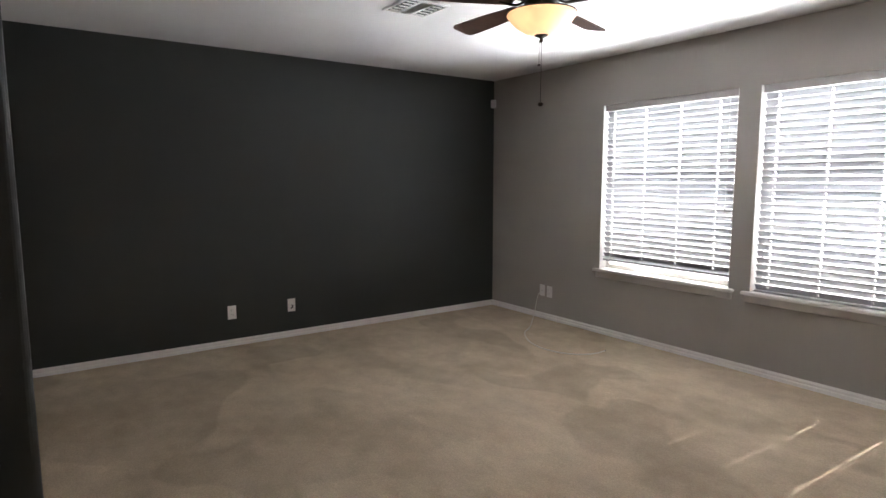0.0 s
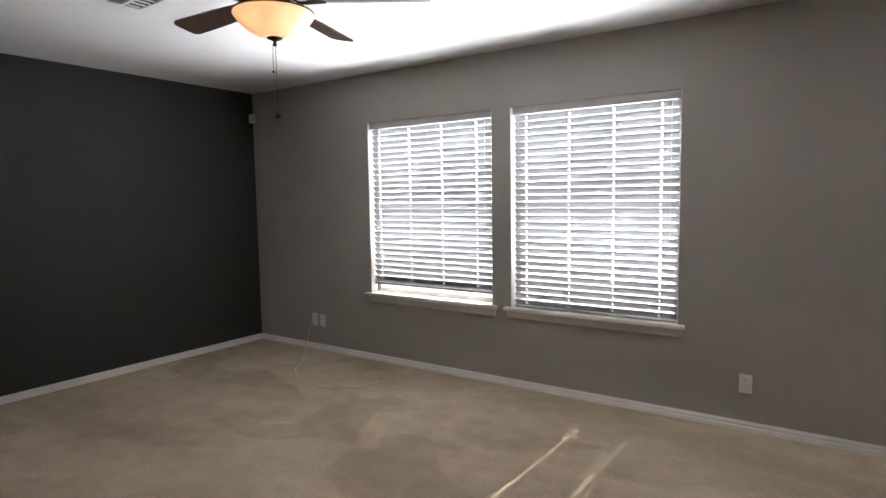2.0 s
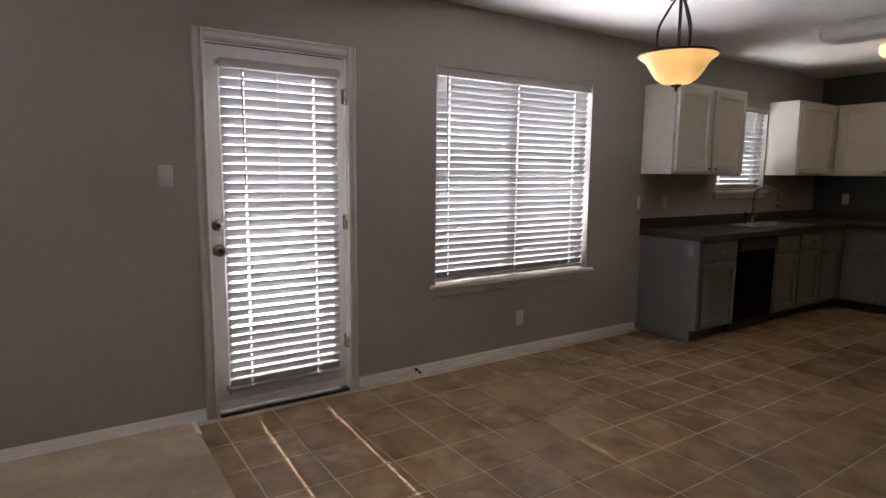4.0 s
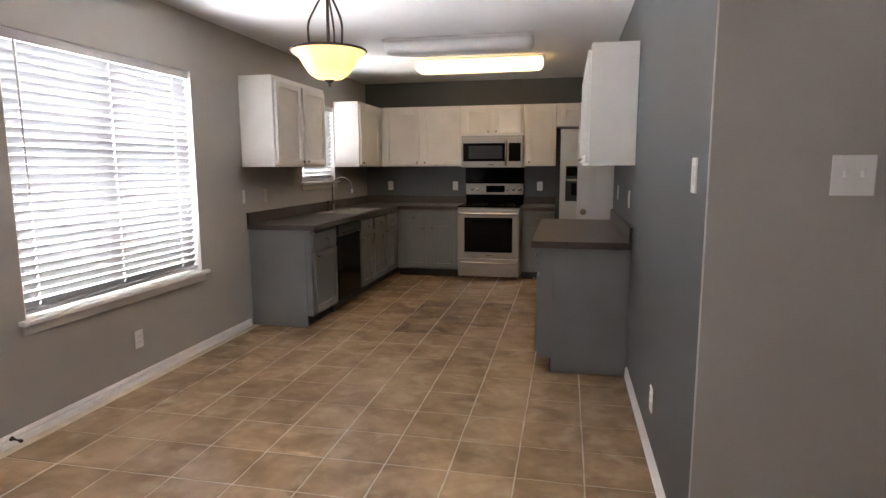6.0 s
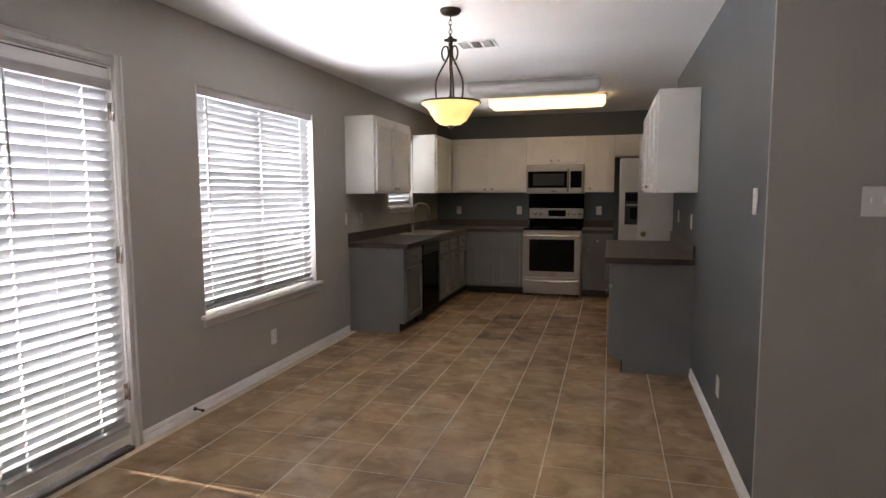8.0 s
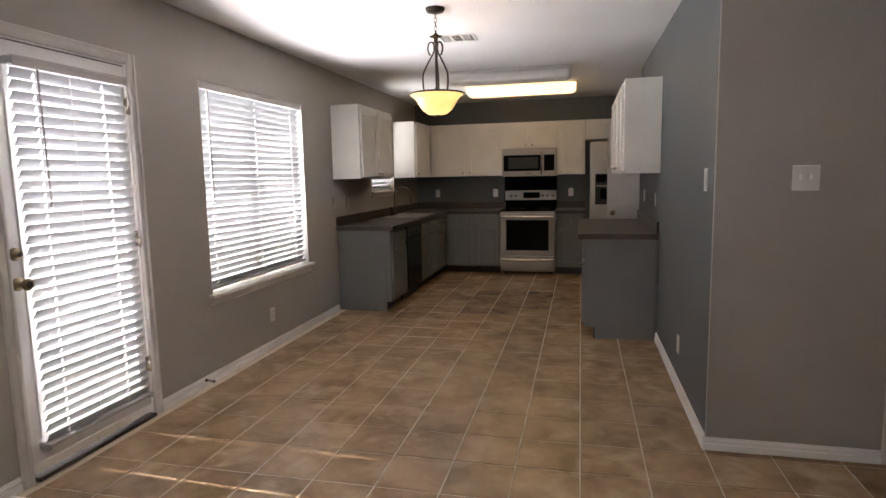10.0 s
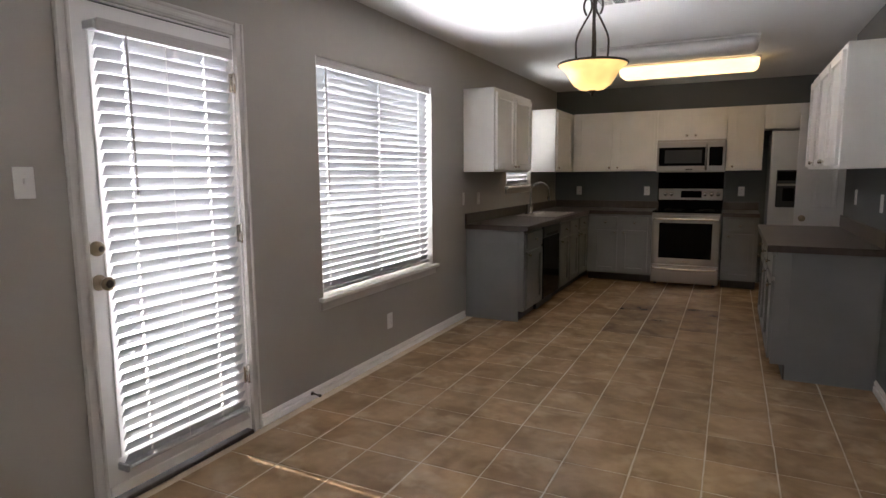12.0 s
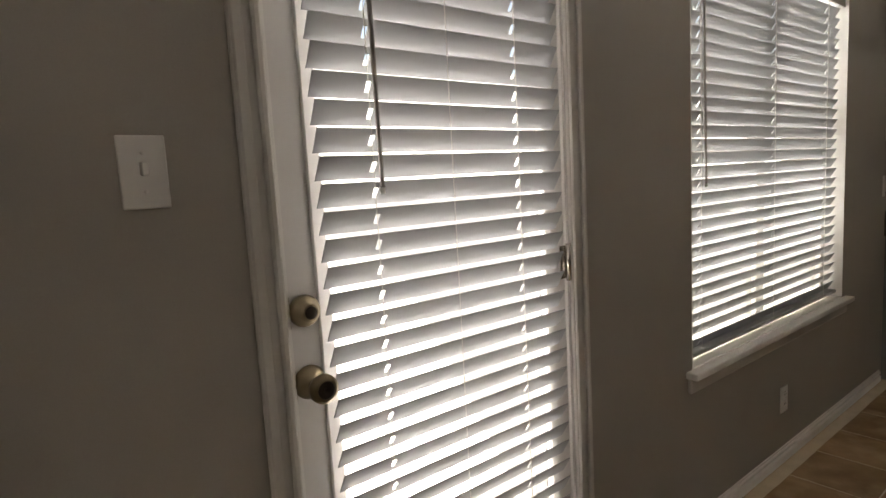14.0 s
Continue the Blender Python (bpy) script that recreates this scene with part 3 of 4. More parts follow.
part("ladder_cord", tube(tube(bmesh.new(), [(XE - 0.054, -1.70, 0.16), (XE - 0.054, -1.70, 1.955)], 0.0011, 5), [(XE - 0.0135, -1.70, 0.16), (XE - 0.0135, -1.70, 1.955)], 0.0011, 5), M_CORD, door_blind)
for z, d in ((1.96, 1), (0.16, -1)):
    for y in (-2.0695, -1.3845):
        br = thing("blind_bracket", (XE - 0.02, y, z), "small clear bracket holding the door blind", "bracket", "blind brackets")
        boxed("bracket_body", M_SLAT, br, y - 0.007, y + 0.007, -0.006, 0.058, z - 0.016, z + 0.016, FE, 0.003)


# ---- bathroom doorway ----
d2 = thing("door_2", (1.1, YP, 0), "open doorway with white casing to a bathroom", "doorway", "", "structure")
for a, b, c, d in ((1.500, 1.557, 0, 2.097), (0.643, 0.700, 0, 2.097), (0.700, 1.500, 2.040, 2.097)):
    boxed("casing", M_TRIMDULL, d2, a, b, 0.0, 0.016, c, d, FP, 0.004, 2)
for a, b in ((1.486, 1.4995), (0.7005, 0.714)):
    boxed("jamb", M_TRIM, d2, a, b, -0.12, 0.0, 0, 2.0395, FP)
boxed("jamb", M_TRIM, d2, 0.714, 1.486, -0.12, 0.0, 2.028, 2.0395, FP)

van = thing("vanity_cabinet", (1.2, -3.4, 0), "dark wood bathroom vanity under a marble top", "cabinet")
boxed("body", M_WOODDARK, van, 0.30, 2.18, -3.69, -3.16, 0.09, 0.80)
boxed("toe_kick", M_KICK, van, 0.30, 2.18, -3.69, -3.22, 0.0, 0.09)
for k in range(4):
    dd = boxed("door", M_WOODDARK, van, 0.33 + 0.46 * k, 0.76 + 0.46 * k, -3.16, -3.142, 0.13, 0.76, bev=0.005)
    lathed("knob", M_NICKEL, dd, [(0, 0), (0.006, 0), (0.013, 0.012), (0.010, 0.022), (0, 0.023)], (0.72 + 0.46 * k, -3.142, 0.60), 12, (0, 1, 0))
vt = thing("bathroom_countertop", (1.2, -3.4, 0.80), "cream cultured marble vanity top with backsplash", "countertop")
boxed("top", M_MARBLE, vt, 0.23, 2.188, -3.695, -3.125, 0.801, 0.845, bev=0.008, seg=2)
boxed("backsplash", M_MARBLE, vt, 0.23, 2.188, -3.697, -3.677, 0.846, 0.945, bev=0.004)
vl = thing("vanity_light", (1.2, -3.68, 2.0), "warm glowing bath light bar with round bulbs", "wall lamp")
boxed("bar", M_NICKEL, vl, 0.85, 1.65, -3.699, -3.65, 1.98, 2.09, bev=0.008)
for k in range(4):
    lathed("bulb", M_BATHGLOW, vl, [(0, 0), (0.02, 0.0), (0.024, 0.02), (0.047, 0.06), (0.047, 0.09), (0.03, 0.118), (0, 0.125)], (0.95 + 0.2 * k, -3.65, 2.035), 16, (0, 1, 0))


# ---- switches, outlets, small wall things ----
def plate(name, m, u, z, label, category, kind_of="outlet", w=0.072, h=0.118, group="", mat=None):
    pl = thing(name, m @ Vector((u, 0, z)), label, category, group)
    boxed("cover_plate", mat or M_PLATE, pl, u - w / 2, u + w / 2, 0.0, 0.006, z - h / 2, z + h / 2, m, 0.0025, 2)
    if kind_of == "outlet":
        for dz in (-0.020, 0.020):
            r = boxed("receptacle", M_PLATE, pl, u - 0.017, u + 0.017, 0.005, 0.0085, z + dz - 0.014, z + dz + 0.014, m, 0.004, 2)
            for du in (-0.007, 0.006):
                boxed("slot", M_SLOT, r, u + du - 0.0012, u + du + 0.0012, 0.0083, 0.0091, z + dz - 0.003, z + dz + 0.006, m)
    elif kind_of in ("toggle", "toggle2"):
        for du in ((0,) if kind_of == "toggle" else (-0.023, 0.023)):
            boxed("toggle", M_PLATE, pl, u + du - 0.0055, u + du + 0.0055, 0.004, 0.020, z - 0.006, z + 0.016, m, 0.002)
            for dz in (-0.03, 0.03):
                lathed("screw", M_PLATE, pl, [(0, 0), (0.0035, 0), (0.003, 0.0015), (0, 0.0015)], m @ Vector((u + du, 0.0058, z + dz)), 8, (m.to_3x3() @ Vector((0, 1, 0))))
    elif kind_of == "rocker":
        boxed("rocker", M_PLATE, pl, u - 0.016, u + 0.016, 0.004, 0.010, z - 0.033, z + 0.033, m, 0.003)
    elif kind_of == "coax":
        lathed("jack", M_NICKEL, pl, [(0, 0), (0.006, 0), (0.005, 0.012), (0, 0.012)], m @ Vector((u, 0.005, z)), 10, (m.to_3x3() @ Vector((0, 1, 0))))
    return pl


plate("wall_outlet", FN, -2.569, 0.303, "white duplex outlet on the charcoal wall", "outlet", group="wall outlets")
cx = plate("coax_plate", FN, -3.098, 0.302, "white wall plate with a short black lead", "wall plate", "coax")
part("lead", tube(bmesh.new(), smooth_path([(3.098, YN - 0.012, 0.305), (3.102, YN - 0.030, 0.295), (3.084, YN - 0.026, 0.275)], 4), 0.005, 6), M_BLACK, cx)
plate("wall_outlet", FE, 3.341, 0.296, "white duplex outlet on the grey wall", "outlet", group="wall outlets")
plate("coax_plate", FE, 3.444, 0.300, "white cable outlet plate with a white cord", "wall plate", "coax")
plate("wall_outlet", FE, -0.256, 0.298, "white duplex outlet on the grey wall", "outlet", group="wall outlets")
plate("wall_outlet", FE, -3.571, 0.285, "white duplex outlet under the dining window", "outlet", group="wall outlets")
plate("light_switch", FE, -1.115, 1.360, "white single toggle switch beside the back door", "switch", "toggle", 0.070, 0.114)
plate("wall_outlet", FW, 3.164, 0.296, "white duplex outlet on the slate wall", "outlet", group="wall outlets")
plate("light_switch", FW, 2.473, 1.365, "white double rocker switch on the slate wall", "switch", "rocker", 0.070, 0.118)
plate("light_switch", FP, 1.945, 1.368, "white two-gang toggle switch plate", "switch", "toggle2", 0.116, 0.118)
plate("light_switch", FW, 4.522, 1.172, "white switch above the side counter", "switch", "rocker", 0.072, 0.118)
plate("wall_outlet", FW, 5.42, 1.18, "white outlet above the side counter", "outlet", group="counter outlets")
plate("light_switch", FE, -4.925, 1.148, "white switch at the end of the worktop", "switch", "rocker", 0.036, 0.118)
plate("wall_outlet", FE, -5.29, 1.138, "grey painted outlet above the worktop", "outlet", group="counter outlets", mat=M_TRIMDULL)
for x in (5.14, 4.232, 3.106):
    plate("wall_outlet", FS, x, 1.14, "white outlet above the kitchen worktop", "outlet", group="counter outlets")
plate("wall_outlet", Matrix(((0, 1, 0, 1.10), (-1, 0, 0, 0), (0, 0, 1, 0), (0, 0, 0, 1))), -2.75, 0.30, "white duplex outlet on the grey wall", "outlet", group="wall outlets")

sn = thing("motion_detector", (XE - 0.03, YN - 0.03, 2.24), "small white alarm sensor high in the corner", "sensor")
bm = bmesh.new()
box(bm, -0.029, 0.029, -0.010, 0.024, -0.045, 0.045, pose(XE - 0.036, YN - 0.036, 2.258, 0, 0, 135), 0.008, 3)
part("sensor_body", bm, M_PLATE, sn)
bm = bmesh.new()
box(bm, -0.018, 0.018, 0.022, 0.027, -0.028, 0.004, pose(XE - 0.036, YN - 0.036, 2.258, 0, 0, 135), 0.002)
part("lens", bm, M_DIFFUSER, sn)

cb = thing("coax_cable", (4.7, 2.6, 0.0), "loose white cable trailing from outlet onto carpet", "cable")
part("cord", tube(bmesh.new(), smooth_path([(XE - 0.02, 3.444, 0.298), (XE - 0.09, 3.42, 0.255), (XE - 0.20, 3.35, 0.12), (XE - 0.40, 3.20, 0.026), (4.90, 3.08, 0.019), (4.76, 2.90, 0.019), (4.69, 2.74, 0.019), (4.67, 2.58, 0.019), (4.71, 2.42, 0.019), (4.80, 2.31, 0.019), (4.92, 2.26, 0.019), (5.04, 2.264, 0.019)], 8), 0.0038, 6), M_ALMOND, cb)
lathed("plug_end", M_NICKEL, cb, [(0, 0), (0.006, 0), (0.006, 0.02), (0, 0.02)], (5.038, 2.264, 0.019), 8, (0.97, 0.2, 0))

sp = thing("door_stop", (XE - 0.05, -2.63, 0.05), "small spring door stop on the baseboard", "door stop")
lathed("stop_rod", M_BRONZE, sp, [(0, 0), (0.012, 0), (0.012, 0.006), (0.005, 0.008), (0.005, 0.06), (0.009, 0.062), (0.009, 0.075), (0, 0.076)], (XE - 0.013, -2.63, 0.045), 10, (-1, 0.15, 0))


# ---- kitchen cabinets ----
def framed_front(bm, m, u0, u1, d, z0, z1, rail=0.052):
    """A frame-and-panel front, proud of the carcass."""
    box(bm, u0, u0 + rail, d, d + 0.022, z0, z1, m, 0.0025)
    box(bm, u1 - rail, u1, d, d + 0.022, z0, z1, m, 0.0025)
    box(bm, u0 + rail, u1 - rail, d, d + 0.0218, z0, z0 + rail, m, 0.0025)
    box(bm, u0 + rail, u1 - rail, d, d + 0.0218, z1 - rail, z1, m, 0.0025)
    box(bm, u0 + rail - 0.002, u1 - rail + 0.002, d, d + 0.005, z0 + rail - 0.002, z1 - rail + 0.002, m)
    return bm


def knob_on(m, u, d, z, parent):
    lathed("knob", M_NICKEL, parent, [(0, 0), (0.005, 0), (0.0055, 0.010), (0.013, 0.016), (0.0145, 0.022), (0.010, 0.027), (0, 0.028)], m @ Vector((u, d, z)), 14, m.to_3x3() @ Vector((0, 1, 0)))


REVEAL = 0.016          # face frame left showing beside each front


def cabinet(name, m, u0, u1, z0, z1, depth, fronts, mat, label, group, toe=0.0, ends=()):
    """fronts: (part name, u0, u1, z0, z1, knob u or None, knob z)."""
    cab = thing(name, m @ Vector(((u0 + u1) / 2, depth / 2, z0)), label, "cabinet", group)
    boxed("body", mat, cab, u0, u1, 0.003, depth, z0 + toe, z1, m, 0.002)
    if toe:
        boxed("toe_kick", M_KICK, cab, u0 + 0.002, u1 - 0.002, 0.003, depth - 0.075, z0, z0 + toe, m)
    for n, a, b, c, d, ku, kz in fronts:
        if ku is not None and ku - a < 0.06:
            ku += REVEAL
        elif ku is not None and b - ku < 0.06:
            ku -= REVEAL
        a, b = a + REVEAL, b - REVEAL
        if n == "drawer_front":
            bm = box(bmesh.new(), a + 0.003, b - 0.003, depth, depth + 0.021, c + 0.002, d - 0.002, m, 0.004, 2)
        else:
            bm = framed_front(bmesh.new(), m, a + 0.003, b - 0.003, depth, c + 0.002, d - 0.002)
        f = part(n, bm, mat, cab)
        if ku is not None:
            knob_on(m, ku, depth + (0.021 if n == "drawer_front" else 0.022), kz, f)
    for a, b, c, d, e0, e1 in ends:
        boxed("end_trim", mat, cab, a, b, c, d, e0, e1, m, 0.002)
    return cab


UZ0, UZ1, UD = 1.400, 2.158, 0.308
UP = "wall cabinets"
W_ = "white painted wall cabinet with "


def up_door(a, b, knob_left, z0=UZ0, z1=UZ1):
    return ("cabinet_door", a, b, z0 + 0.020, z1 - 0.036, a + 0.028 if knob_left else b - 0.028, z0 + 0.05)


cabinet("wall_cabinet", FE, -5.995, -4.928, UZ0, UZ1, UD, [up_door(-5.985, -5.464, False), up_door(-5.456, -4.944, True)], M_WHITECAB, W_ + "two doors beside the sink window", UP)
cabinet("wall_cabinet", FE, YS + 0.003, -6.985, UZ0, UZ1, UD, [up_door(-7.735, -7.000, False)], M_WHITECAB, W_ + "one door in the kitchen corner", UP)
cabinet("wall_cabinet", FS, 4.092, XE - UD - 0.022, UZ0, UZ1, UD + 0.02, [up_door(4.625, 5.120, True), up_door(4.105, 4.610, False)][::1], M_WHITECAB, W_ + "two doors beside the microwave", UP)
cabinet("wall_cabinet", FS, 3.300, 4.088, 1.782, UZ1, UD + 0.02, [up_door(3.312, 3.688, False, 1.782), up_door(3.698, 4.076, True, 1.782)], M_WHITECAB, W_ + "two short doors over the microwave", UP)
cabinet("wall_cabinet", FS, 2.908, 3.296, UZ0, UZ1, UD + 0.02, [up_door(2.935, 3.270, False)], M_WHITECAB, W_ + "one narrow door beside the refrigerator", UP)
cabinet("wall_cabinet", FS, 1.856, 2.904, 1.880, UZ1, UD + 0.02, [up_door(2.385, 2.870, True, 1.880), up_door(1.88, 2.372, False, 1.880)], M_WHITECAB, W_ + "two short doors over the refrigerator", UP)
cabinet("wall_cabinet", FW, 4.245, 5.93, UZ0, UZ1, UD - 0.02, [up_door(4.259, 4.790, False), up_door(4.800, 5.355, True), up_door(5.365, 5.918, True)], M_WHITECAB, W_ + "three doors over the side counter", UP)

BD, BZ = 0.585, 0.857
G_ = "grey painted base cabinet with "
BG = "base cabinets"


def base_front(a, b, knob_left, drawer=True):
    fr = [("cabinet_door", a, b, 0.125, 0.660 if drawer else 0.83, a + 0.03 if knob_left else b - 0.03, 0.63 if drawer else 0.79)]
    if drawer:
        fr.append(("drawer_front", a, b, 0.685, 0.832, (a + b) / 2, 0.757))
    return fr


cabinet("base_cabinet", FE, -5.535, -4.985, 0, BZ, BD, base_front(-5.52, -5.005, False), M_GREYCAB, G_ + "drawer and door beside the dishwasher", BG, 0.10,
        ends=((-4.9848, -4.978, 0.003, 0.535, 0.002, 0.86), (-4.9848, -4.979, 0.535, BD + 0.004, 0.102, 0.86)))
cabinet("base_cabinet", FE, -7.050, -6.150, 0, BZ, BD, base_front(-6.590, -6.165, False) + base_front(-7.035, -6.605, True), M_GREYCAB, G_ + "two doors under the sink", BG, 0.10)
cabinet("base_cabinet", FE, YS + 0.003, -7.054, 0, BZ, BD, base_front(-7.500, -7.070, False), M_GREYCAB, G_ + "one door in the kitchen corner", BG, 0.10)
cabinet("base_cabinet", FS, 4.086, XE - BD - 0.025, 0, BZ, BD + 0.02, base_front(4.478, 4.812, True) + base_front(4.110, 4.462, False), M_GREYCAB, G_ + "paired drawers and doors beside range", BG, 0.10)
cabinet("base_cabinet", FS, 2.912, 3.288, 0, BZ, BD + 0.02, base_front(2.935, 3.268, False), M_GREYCAB, G_ + "drawer and door beside the refrigerator", BG, 0.10)
cabinet("base_cabinet", FW, 4.272, 5.93, 0, BZ, BD, base_front(4.290, 4.890, True) + base_front(4.905, 5.405, True) + base_front(5.42, 5.915, False), M_GREYCAB, G_ + "drawers and doors on the side wall", BG, 0.10,
        ends=((4.264, 4.2718, 0.003, 0.50, 0.002, 0.857), (4.264, 4.2718, 0.50, BD + 0.004, 0.102, 0.857), (4.260, 4.2636, 0.0035, 0.022, 0.002, 0.857)))

# worktops, 48 mm thick edge with a low upstand
CT0, CT1 = 0.859, 0.905
SX0, SX1, SYA, SYB = 4.935, 5.375, -6.985, -6.175          # sink cut-out
wt = thing("worktop", (5.15, -6.5, CT0), "brown laminate worktop with upstand around the sink", "countertop")
bm = bmesh.new()
cx0, cx1 = 4.852, XE - 0.003
box(bm, cx0, cx1, SYB, -4.955, CT0, CT1, ID, 0.004, 2)
box(bm, cx0, SX0, SYA, SYB, CT0, CT1)
box(bm, SX1, cx1, SYA, SYB, CT0, CT1)
box(bm, cx0, cx1, YS + 0.003, SYA, CT0, CT1)
box(bm, 4.080, cx0, YS + 0.003, YS + 0.640, CT0, CT1, ID, 0.004, 2)
part("surface", bm, M_COUNTER, wt)
bm = box(bmesh.new(), cx1 - 0.019, cx1, YS + 0.022, -4.955, CT1 + 0.0005, CT1 + 0.100, ID, 0.003)
box(bm, 4.080, cx1, YS + 0.003, YS + 0.022, CT1 + 0.0005, CT1 + 0.100, ID, 0.003)
part("upstand", bm, M_COUNTER, wt)
wt = thing("worktop", (3.1, -7.8, CT0), "short brown laminate worktop beside the range", "countertop")
boxed("surface", M_COUNTER, wt, 2.905, 3.304, YS + 0.003, YS + 0.640, CT0, CT1, bev=0.004, seg=2)
boxed("upstand", M_COUNTER, wt, 2.905, 3.304, YS + 0.003, YS + 0.022, CT1 + 0.0005, CT1 + 0.100, bev=0.003)
wt = thing("worktop", (2.6, -5.1, CT0), "brown laminate side counter with upstand", "countertop")
boxed("surface", M_COUNTER, wt, XW + 0.003, XW + 0.645, -5.945, -4.238, CT0, CT1, bev=0.004, seg=2)
boxed("upstand", M_COUNTER, wt, XW + 0.003, XW + 0.022, -5.945, -4.238, CT1 + 0.0005, CT1 + 0.100, bev=0.003)

# ---- sink and tap ----
sk = thing("kitchen_sink", (5.15, -6.58, 0.72), "stainless double bowl sink set in the worktop", "sink")
bm = bmesh.new()
ym = (SYA + SYB) / 2
for a, b, c, d in ((SX0 - 0.012, SX0 + 0.02, SYA - 0.012, SYB + 0.012), (SX1 - 0.075, SX1 + 0.012, SYA - 0.012, SYB + 0.012), (SX0 + 0.02, SX1 - 0.075, SYA - 0.012, SYA + 0.02), (SX0 + 0.02, SX1 - 0.075, SYB - 0.02, SYB + 0.012), (SX0 + 0.02, SX1 - 0.075, ym - 0.018, ym + 0.018)):
    box(bm, a, b, c, d, CT1 + 0.0005, CT1 + 0.0065, ID, 0.0028, 2)
part("rim", bm, M_SINK, sk)
for c, d in ((SYA + 0.02, ym - 0.018), (ym + 0.018, SYB - 0.02)):
    bm = bmesh.new()
    a, b, zb = SX0 + 0.02, SX1 - 0.075, 0.735
    for q in ((a, a + 0.002, c, d, zb, CT1), (b - 0.002, b, c, d, zb, CT1), (a, b, c, c + 0.002, zb, CT1), (a, b, d - 0.002, d, zb, CT1), (a, b, c, d, zb, zb + 0.002)):
        box(bm, *q)
    bw = part("basin", bm, M_SINK, sk)
    lathed("drain", M_CHROME, bw, [(0, 0.003), (0.03, 0.003), (0.042, 0.001), (0.042, 0.0)], ((a + b) / 2, (c + d) / 2, zb + 0.002), 16)
fx, fy, fz = 5.352, -6.575, CT1 + 0.0065
tp = thing("kitchen_faucet", (fx, fy, fz), "dark nickel gooseneck faucet behind the sink", "faucet")
lathed("base", M_FAUCET, tp, [(0, 0), (0.028, 0), (0.028, 0.008), (0.020, 0.016), (0.018, 0.07), (0.014, 0.075), (0, 0.076)], (fx, fy, fz), 20)
arc = [(fx, fy, fz + 0.07), (fx, fy, fz + 0.26)] + [(fx - 0.095 + 0.095 * math.cos(a), fy - 0.05 * (1 - math.cos(a)), fz + 0.27 + 0.095 * math.sin(a)) for a in [math.pi * k / 10 for k in range(1, 11)]] + [(fx - 0.192, fy - 0.101, fz + 0.21)]
part("spout", tube(bmesh.new(), arc, 0.0095, 12), M_FAUCET, tp)
lathed("spray_head", M_FAUCET, tp, [(0, 0), (0.014, 0), (0.016, 0.05), (0.012, 0.07), (0, 0.07)], (fx - 0.192, fy - 0.101, fz + 0.15), 14)
part("handle", tube(bmesh.new(), [(fx, fy - 0.016, fz + 0.05), (fx - 0.004, fy - 0.055, fz + 0.062), (fx - 0.006, fy - 0.095, fz + 0.085)], 0.006, 8), M_FAUCET, tp)
sy = fy + 0.13
sd = thing("soap_dispenser", (fx, sy, fz), "small dark side sprayer beside the faucet", "sprayer")
lathed("body", M_BRONZE, sd, [(0, 0), (0.02, 0), (0.018, 0.012), (0.011, 0.02), (0.012, 0.07), (0.016, 0.10), (0.010, 0.115), (0, 0.116)], (fx, sy, fz), 14)

# ---- dishwasher ----
dw = thing("dishwasher", (5.18, -5.84, 0), "black built-in dishwasher under the worktop", "dishwasher")
boxed("body", M_BLACK, dw, -6.142, -5.542, 0.003, 0.570, 0.09, 0.852, FE)
boxed("door_panel", M_BLACKGLASS, dw, -6.138, -5.546, 0.571, 0.606, 0.115, 0.735, FE, 0.005, 2)
cp = boxed("control_panel", M_BLACK, dw, -6.138, -5.546, 0.571, 0.610, 0.740, 0.850, FE, 0.005, 2)
boxed("handle_recess", M_SLOT, cp, -6.05, -5.63, 0.609, 0.6125, 0.748, 0.775, FE, 0.001)
boxed("kick_plate", M_BLACK, dw, -6.138, -5.546, 0.003, 0.530, 0.0, 0.089, FE)

# ---- range ----
R0, R1, RF = 3.310, 4.074, YS + 0.655
rg = thing("kitchen_range", (3.676, -7.75, 0), "stainless electric range with black glass top", "range")
boxed("body", M_STEEL, rg, R0, R1, YS + 0.02, RF, 0.035, 0.895, bev=0.003)
for x in (R0 + 0.05, R1 - 0.05):
    for y in (YS + 0.08, RF - 0.08):
        lathed("foot", M_BLACK, rg, [(0, 0), (0.018, 0), (0.018, 0.035), (0, 0.035)], (x, y, 0), 10)
ck = boxed("cooktop", M_BLACKGLASS, rg, R0 - 0.004, R1 + 0.004, YS + 0.075, RF + 0.030, 0.896, 0.916, bev=0.005, seg=2)
for x, y, r in ((3.49, -7.60, 0.11), (3.86, -7.60, 0.095), (3.49, -7.88, 0.08), (3.86, -7.88, 0.105)):
    lathed("burner_ring", M_BLACK, ck, [(r - 0.004, 0.0002), (r - 0.004, 0.0009), (r, 0.0009), (r, 0.0002)], (x, y, 0.916), 32)
bg = boxed("backguard", M_BLACKGLASS, rg, R0 + 0.002, R1 - 0.002, YS + 0.008, YS + 0.070, 0.897, 1.178, bev=0.004)
bp_ = boxed("control_panel", M_STEEL, rg, R0 + 0.002, R1 - 0.002, YS + 0.0705, YS + 0.094, 1.030, 1.172, bev=0.006, seg=2)
boxed("clock_display", M_BLACKGLASS, bp_, 3.555, 3.800, YS + 0.0942, YS + 0.0965, 1.058, 1.146, bev=0.001)
for x in (3.985, 3.912, 3.517, 3.440, 3.362):
    kn = lathed("control_knob", M_CHROME, bp_, [(0, 0), (0.026, 0), (0.026, 0.006), (0.021, 0.010), (0.019, 0.028), (0.014, 0.031), (0, 0.031)], (x, YS + 0.094, 1.102), 20, (0, 1, 0))
